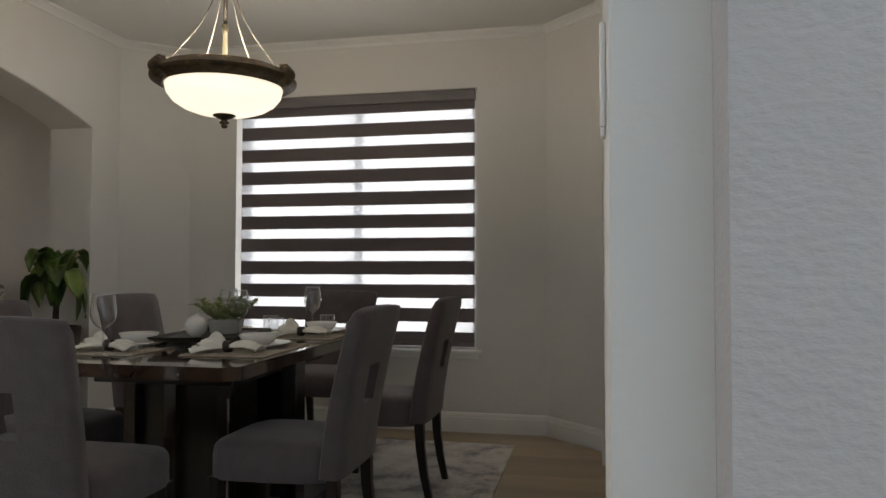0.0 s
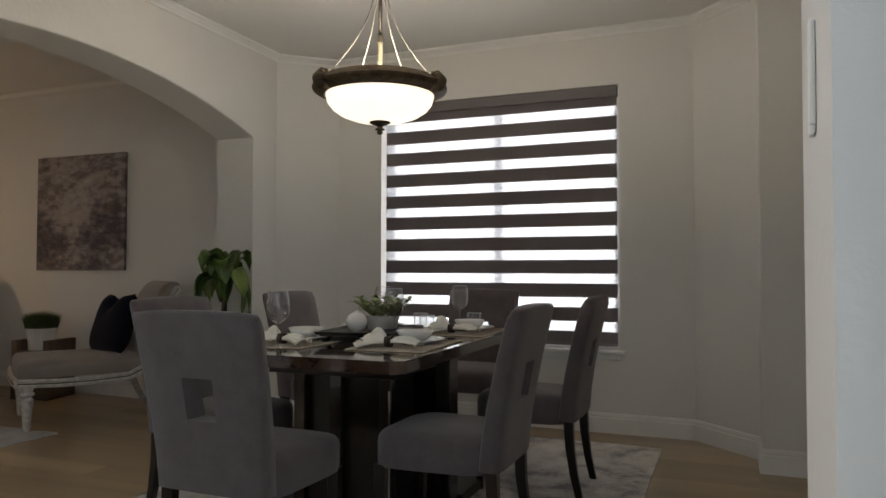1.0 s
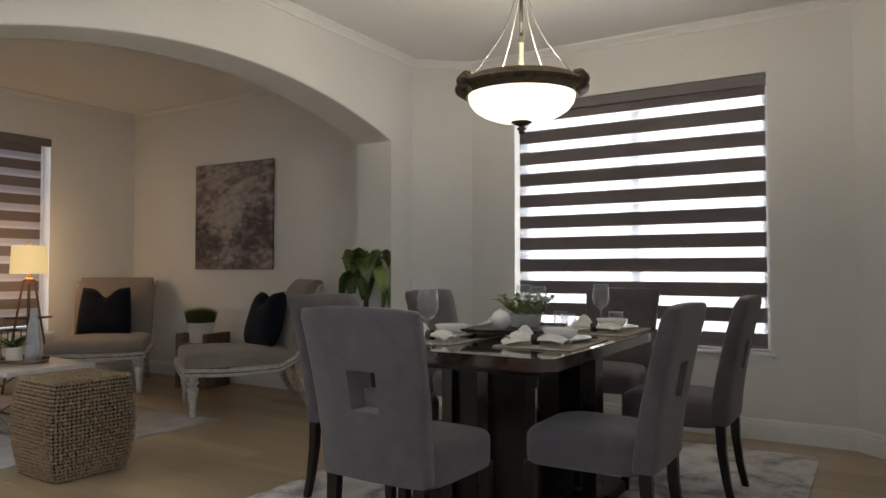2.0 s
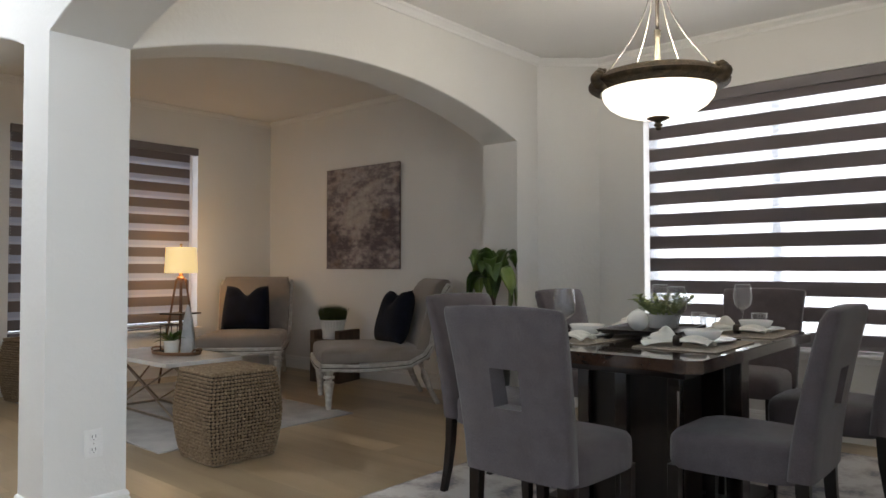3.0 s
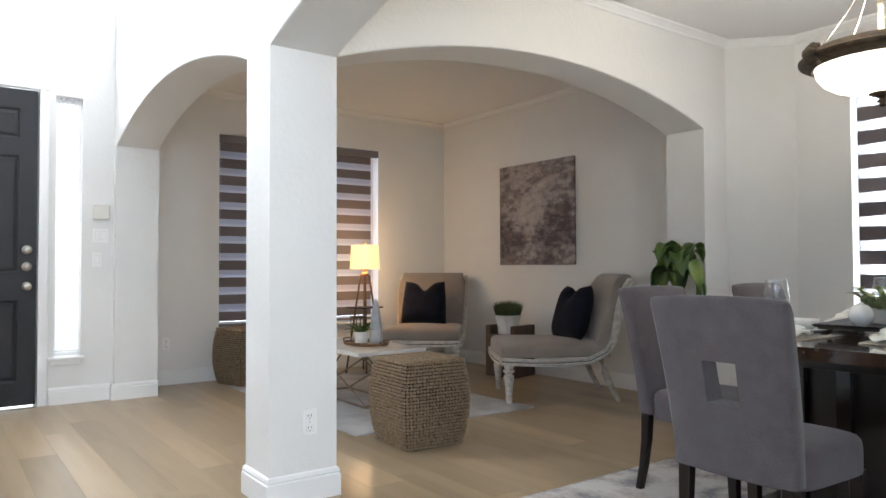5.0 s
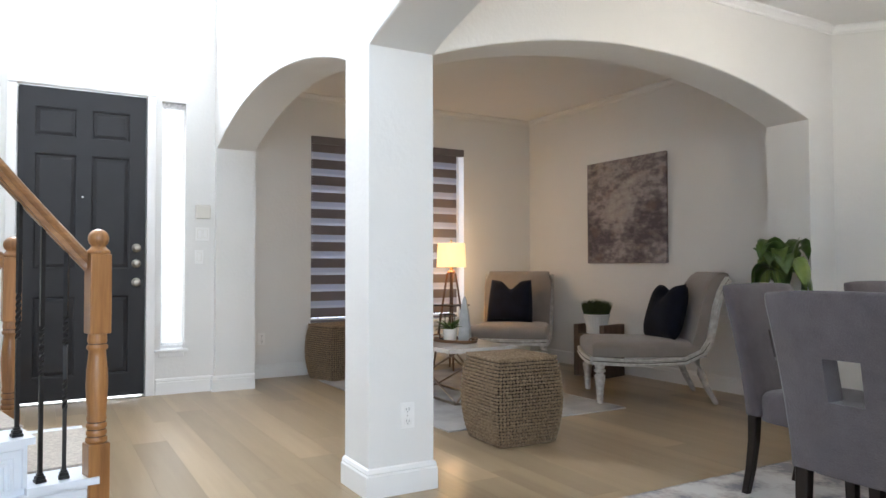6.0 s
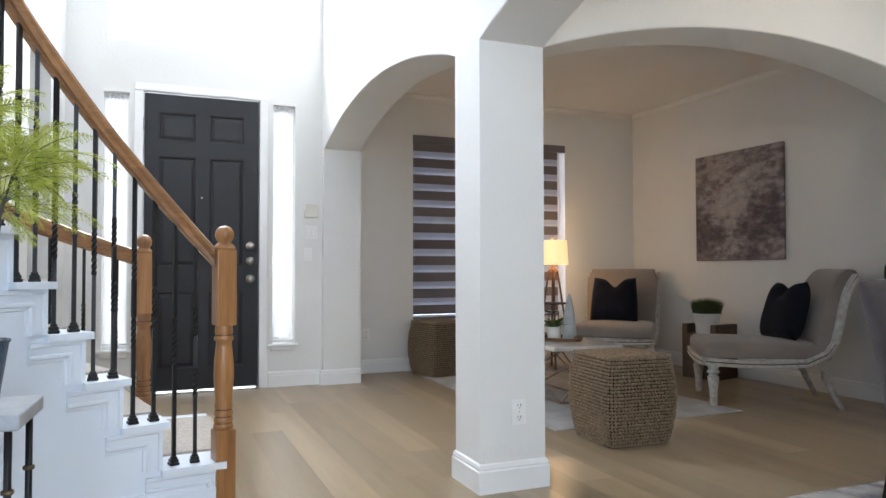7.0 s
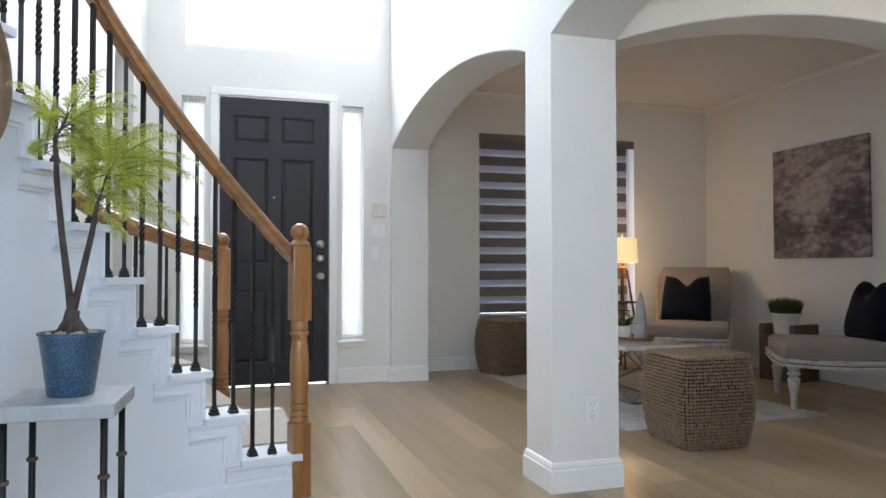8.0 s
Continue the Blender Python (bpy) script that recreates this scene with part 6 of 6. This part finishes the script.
def floor_lamp():
    t = thing("floor_lamp", "wooden tripod lamp with a lit cream drum shade and shelf", "floor lamp", pose(-6.30, 3.555, 0, 0, 0, 20))
    s = part("shade", lathe([(0.152, 1.055), (0.140, 1.300), (0.138, 1.300), (0.150, 1.055), (0.152, 1.055)], 48), LINEN_SHADE, t, "lit cream drum shade", 40)
    s.visible_shadow = False
    part("finial", lathe([(0.0, 1.29), (0.006, 1.29), (0.006, 1.315), (0.013, 1.325), (0.011, 1.338), (0.0, 1.342)], 16), BRASS, t, "small pale finial", True)
    part("harp", tube([(0.0, 0.0, 1.0), (0.0, 0.0, 1.295)], 0.004, 6), BRASS, t)
    part("neck", lathe([(0.0, 0.985), (0.04, 0.985), (0.04, 1.01), (0.018, 1.02), (0.018, 1.06), (0.0, 1.06)], 20), WALNUT, t, "", 40)
    for x, y in ((-1, -1), (1, -1), (1, 1), (-1, 1)):
        part("leg", tube([(x * 0.030, y * 0.030, 0.995), (x * 0.135, y * 0.135, 0.0)], 0.013, 4), WALNUT, t, "slanting wooden leg")
    for z, r in ((0.655, 0.135), (0.22, 0.125)):
        part("shelf", box(-r, r, -r, r, z, z + 0.014, 0.003), DARK_METAL, t, "square dark shelf")


floor_lamp()


GROOVE = mat("antique_glaze", (0.10, 0.085, 0.07), 0.8, var=0.3, scale=40)


def slipper_chair(m):
    """A low chair with a scrolled back: padded seat and back, a moulded white frame, turned front and sabre rear legs. Local y is its front."""
    t = thing("slipper_chair", "beige linen slipper chair with a distressed white carved frame", "armchair", m, "beige slipper chairs")
    F, Rr, D0, D1, DY = 0.40, 0.345, 0.445, -0.42, -0.085

    def tall(z):
        return z if z < 0.5 else 0.5 + (z - 0.5) * 1.08

    def half(y):
        return Rr + (F - Rr) * max(0, (y - D1) / (D0 - D1))
    seat = bmesh.new()
    rows = []
    outline = []
    n = 14
    for i in range(n + 1):
        f = i / n
        outline.append((half(D0) * (1 - 2 * f), D0 + 0.012 * (1 - (1 - 2 * f) ** 2)))
    outline += [(-half(D1), D1), (half(D1), D1)]
    cx, cy = 0.0, 0.04
    for z, k in ((0.362, 0.985), (0.372, 1.0), (0.425, 1.0), (0.450, 0.98), (0.468, 0.92), (0.478, 0.75), (0.482, 0.4)):
        rows.append([seat.verts.new((cx + (x - cx) * k, cy + (y - cy) * k, z)) for x, y in outline])
    q = len(outline)
    for A, B in zip(rows, rows[1:]):
        for i in range(q):
            seat.faces.new((A[i], A[(i + 1) % q], B[(i + 1) % q], B[i]))
    seat.faces.new(rows[-1])
    seat.faces.new(list(reversed(rows[0])))
    part("seat", seat, CREAM, t, "padded beige linen seat", 55)
    # back: side profile (y, z), front then rear
    front = [(-0.20, 0.40), (-0.235, 0.50), (-0.262, 0.60), (-0.285, 0.70), (-0.315, 0.80), (-0.355, 0.885), (-0.405, 0.945), (-0.455, 0.972), (-0.500, 0.965)]
    rear = [(-0.515, 0.945), (-0.505, 0.920), (-0.475, 0.905), (-0.445, 0.880), (-0.415, 0.82), (-0.390, 0.72), (-0.372, 0.60), (-0.355, 0.50), (-0.335, 0.40)]
    loop = [(y + DY, tall(z)) for y, z in front + rear]
    back = bmesh.new()
    us = [-1, -0.97, -0.9, -0.5, 0, 0.5, 0.9, 0.97, 1]
    rings = []
    for u in us:
        ring = []
        for y, z in loop:
            top = max(0.0, (z - 0.88) / 0.13)
            w = 0.342 + 0.02 * min(1, (z - 0.4) / 0.5) - 0.055 * top * top * (abs(u) > 0.95)
            squeeze = 0.010 * (abs(u) > 0.95)
            yc = -0.30 + DY - 0.15 * max(0, (z - 0.5) / 0.5)
            ring.append(back.verts.new((u * w, y + (yc - y) * squeeze * 8, z - 0.020 * (abs(u) >= 1) * top)))
        rings.append(ring)
    L = len(loop)
    for A, B in zip(rings, rings[1:]):
        for i in range(L):
            back.faces.new((A[i], A[(i + 1) % L], B[(i + 1) % L], B[i]))
    back.faces.new(rings[0])
    back.faces.new(list(reversed(rings[-1])))
    part("backrest", back, CREAM, t, "scrolled beige linen back", 55)
    # moulded rails: along each side, up the back and round the scroll
    for s in (-1, 1):
        pts = [(s * (half(D0) + 0.004), D0, 0.352), (s * (half(0.2) + 0.006), 0.2, 0.338), (s * (half(0.0) + 0.006), 0.0, 0.336), (s * (half(-0.25) + 0.008), -0.25, 0.348), (s * 0.360, -0.30 + DY, 0.40), (s * 0.361, -0.352 + DY, 0.48), (s * 0.364, -0.378 + DY, 0.60), (s * 0.368, -0.40 + DY, 0.72), (s * 0.368, -0.43 + DY, 0.82), (s * 0.364, -0.465 + DY, 0.885), (s * 0.355, -0.50 + DY, 0.925)]
        pts = [(x, y, tall(z) - (0.014 if z < 0.36 else 0.0)) for x, y, z in pts]
        part("side_rail", tube(pts, 0.02, flat=(0.022, 0.056)), DISTRESSED, t, "carved white side rail")
        part("rail_bead", tube([(p[0] + s * 0.010, p[1], p[2] + 0.015) for p in pts], 0.0075, 6), DISTRESSED, t)
        part("rail_bead", tube([(p[0] + s * 0.010, p[1], p[2] - 0.015) for p in pts], 0.0075, 6), DISTRESSED, t)
        part("glazed_groove", tube([(p[0] + s * 0.0115, p[1], p[2]) for p in pts], 0.0042, 5), GROOVE, t, "dark antiqued groove")
    fr = [(x * 0.995, y + 0.006, 0.338 - 0.010 * (1 - (x / F) ** 2)) for x, y in outline[:n + 1]]
    part("front_rail", tube(fr, 0.02, flat=(0.024, 0.056)), DISTRESSED, t, "carved white front rail")
    part("rail_bead", tube([(x, y + 0.011, z + 0.015) for x, y, z in fr], 0.0075, 6), DISTRESSED, t)
    part("rail_bead", tube([(x, y + 0.011, z - 0.015) for x, y, z in fr], 0.0075, 6), DISTRESSED, t)
    part("glazed_groove", tube([(x, y + 0.0125, z) for x, y, z in fr], 0.0042, 5), GROOVE, t, "dark antiqued groove")
    for s in (-1, 1):
        prof = [(0.0, 0.0), (0.014, 0.0), (0.018, 0.012), (0.016, 0.030), (0.020, 0.040), (0.018, 0.055), (0.024, 0.14), (0.031, 0.205), (0.032, 0.222), (0.022, 0.232), (0.020, 0.240), (0.034, 0.252), (0.034, 0.264), (0.024, 0.274), (0.030, 0.290), (0.034, 0.330), (0.0, 0.330)]
        part("front_leg", lathe([(r * 1.3, z) for r, z in prof], 22), DISTRESSED, t, "turned white front leg", 40, pose(s * (F - 0.045), D0 - 0.06, 0))
        pts = [(s * 0.29, -0.27 + DY, 0.345), (s * 0.293, -0.30 + DY, 0.24), (s * 0.297, -0.35 + DY, 0.12), (s * 0.30, -0.415 + DY, 0.0)]
        part("rear_leg", tube(pts, [0.030, 0.028, 0.023, 0.019], 8), DISTRESSED, t, "splayed white rear leg", True)
    return t


chair1 = slipper_chair(pose(-4.207, 4.112, 0, 0, 0, 146))
copy_thing(chair1, pose(-5.95, 4.07, 0, 0, 0, 226))


def pillow(m):
    t = thing("throw_pillow", "navy velvet throw pillow with a chopped top edge", "pillow", m, "navy pillows")
    bm = bmesh.new()
    n = 20
    for side in (1, -1):
        g = []
        for j in range(n + 1):
            v = 2 * j / n - 1
            row = []
            for i in range(n + 1):
                u = 2 * i / n - 1
                puff = 0.085 * (max(0, (1 - u ** 4) * (1 - v ** 4))) ** 0.55
                x = 0.208 * u * (1 + 0.03 * (1 - v * v) - 0.07 * v)
                z = 0.208 * v * (1 - 0.05 * (1 - u * u)) + 0.208
                chop = math.exp(-(u / 0.33) ** 2) * max(0, v) ** 1.5
                z -= 0.082 * chop
                puff *= 1 - 0.55 * chop
                row.append(bm.verts.new((x, side * puff, z)))
            g.append(row)
        for j in range(n):
            for i in range(n):
                bm.faces.new((g[j][i], g[j][i + 1], g[j + 1][i + 1], g[j + 1][i]))
    bmesh.ops.remove_doubles(bm, verts=bm.verts, dist=0.0006)
    part("cover", bm, NAVY, t, "", True)


pillow(pose(-4.207, 4.112, 0, 0, 0, 146) @ pose(-0.02, -0.14, 0.476, 17, 2, 16) @ Matrix.Scale(1.09, 4))
pillow(pose(-5.95, 4.07, 0, 0, 0, 226) @ pose(0.05, -0.15, 0.478, 14, 0, -3) @ Matrix.Scale(1.09, 4))


def stump_table():
    t = thing("block_side_table", "rough dark wooden block side table with a notched top", "side table", pose(-5.24, 4.60, 0, 0, 0, 12))
    rng = random.Random(9)
    cuts = [-0.18, -0.122, -0.045, 0.038, 0.122, 0.18]
    for x, x1 in zip(cuts, cuts[1:]):
        part("board", box(x, x1 - 0.002, -0.17 + 0.006 * rng.random(), 0.17, 0.0, (0.406 if -0.115 < (x + x1) / 2 < 0.115 else 0.496) + 0.004 * rng.random(), 0.004, 1), STUMP, t)
    return t


stump_table()


def grass_pot():
    t = thing("grass_pot", "bushy green grass in a white ribbed bowl on a side table", "plant", pose(-5.24, 4.57, 0.4105))
    bm = lathe([(0.0, 0.0), (0.096, 0.0), (0.100, 0.005), (0.102, 0.075), (0.104, 0.092), (0.118, 0.165), (0.130, 0.172), (0.132, 0.186), (0.122, 0.186), (0.112, 0.165), (0.0, 0.160)], 96)
    for v in bm.verts:
        r = math.hypot(v.co.x, v.co.y)
        if r > 0.08 and 0.09 < v.co.z < 0.168:
            f = 1 + 0.045 * math.cos(24 * math.atan2(v.co.y, v.co.x))
            v.co.x *= f
            v.co.y *= f
    part("bowl", bm, CERAMIC, t, "white ribbed bowl", 50)
    rng = random.Random(12)
    g = bmesh.new()
    for k in range(3600):
        a, r = rng.random() * 6.283, 0.118 * math.sqrt(rng.random())
        b = Vector((r * math.cos(a), r * math.sin(a), 0.165))
        d = Vector((b.x * 1.9 + 0.35 * (rng.random() - 0.5), b.y * 1.9 + 0.35 * (rng.random() - 0.5), 1)).normalized()
        ln = 0.125 + 0.065 * rng.random() - 0.03 * r / 0.118
        s = d.cross(Vector((rng.random() - 0.5, rng.random() - 0.5, 0.1))).normalized() * 0.002
        g.faces.new([g.verts.new(b - s), g.verts.new(b + s), g.verts.new(b + d * ln)])
    part("grass", g, GRASS, t, "dense green grass blades")["kind"] = "stuff"


grass_pot()
pic = thing("canvas_painting", "large abstract canvas in mauve, brown and cream on the wall", "painting", pose(-5.137, Y_PICTURE - 0.0005, 1.608))
part("canvas", box(-0.533, 0.533, -0.036, -0.012, -0.517, 0.517, 0.004, 2), CANVAS, pic)
part("stretcher", box(-0.527, 0.527, -0.012, 0.0, -0.511, 0.511, 0.001, 1), WALNUT_FLAT, pic, "plain wooden stretcher")


# ---- floor planks, last ----
def planks(parent, x0, x1, y0, y1, width, length, hall_end):
    """Long boards along x with eased edges and narrow joints; shared meshes, the last of each row cut to fit."""
    rng = random.Random(5)

    def board(ln):
        b = box(-ln / 2, ln / 2, -width / 2, width / 2, -0.012, 0.0)
        top = [e for e in b.edges if all(v.co.z > -0.001 for v in e.verts)]
        bmesh.ops.bevel(b, geom=top, offset=0.0003, segments=1, affect="EDGES")
        me = bpy.data.meshes.new("plank")
        bmesh.ops.recalc_face_normals(b, faces=b.faces)
        b.to_mesh(me)
        b.free()
        me.materials.append(OAK_FLOOR)
        return me
    kinds = [(length * (0.62 + 0.12 * k), board(length * (0.62 + 0.12 * k))) for k in range(5)]
    rest = bmesh.new()
    y = y0 + width / 2
    while y < y1:
        x = x0 - rng.random() * 1.2
        stop = x1 if y < 1.25 else 1.0
        while x < stop - 0.02:
            ln, me = kinds[rng.randrange(5)]
            if x + ln > stop + 0.05:
                ln = stop - x
                me = board(ln)
            p = new("plank", me)
            p.parent = parent
            p.location = (x + ln / 2, y, 0)
            x += ln + 0.0003
        if y < 1.25:
            while x < hall_end:
                ln = min(length * (0.6 + 0.5 * rng.random()), hall_end - x)
                box(x, x + ln, y - width / 2, y + width / 2, -0.012, 0.0, bm=rest)
                x += ln + 0.0005
        y += width + 0.0003
    far = part("plank_rest", rest, OAK_FLOOR, parent, "pale oak planks at the far end of the hall")
    far["kind"] = "stuff"


planks(floor_ob, -6.75, 2.3, -2.5, 5.1, 0.19, 2.0, 6.0)
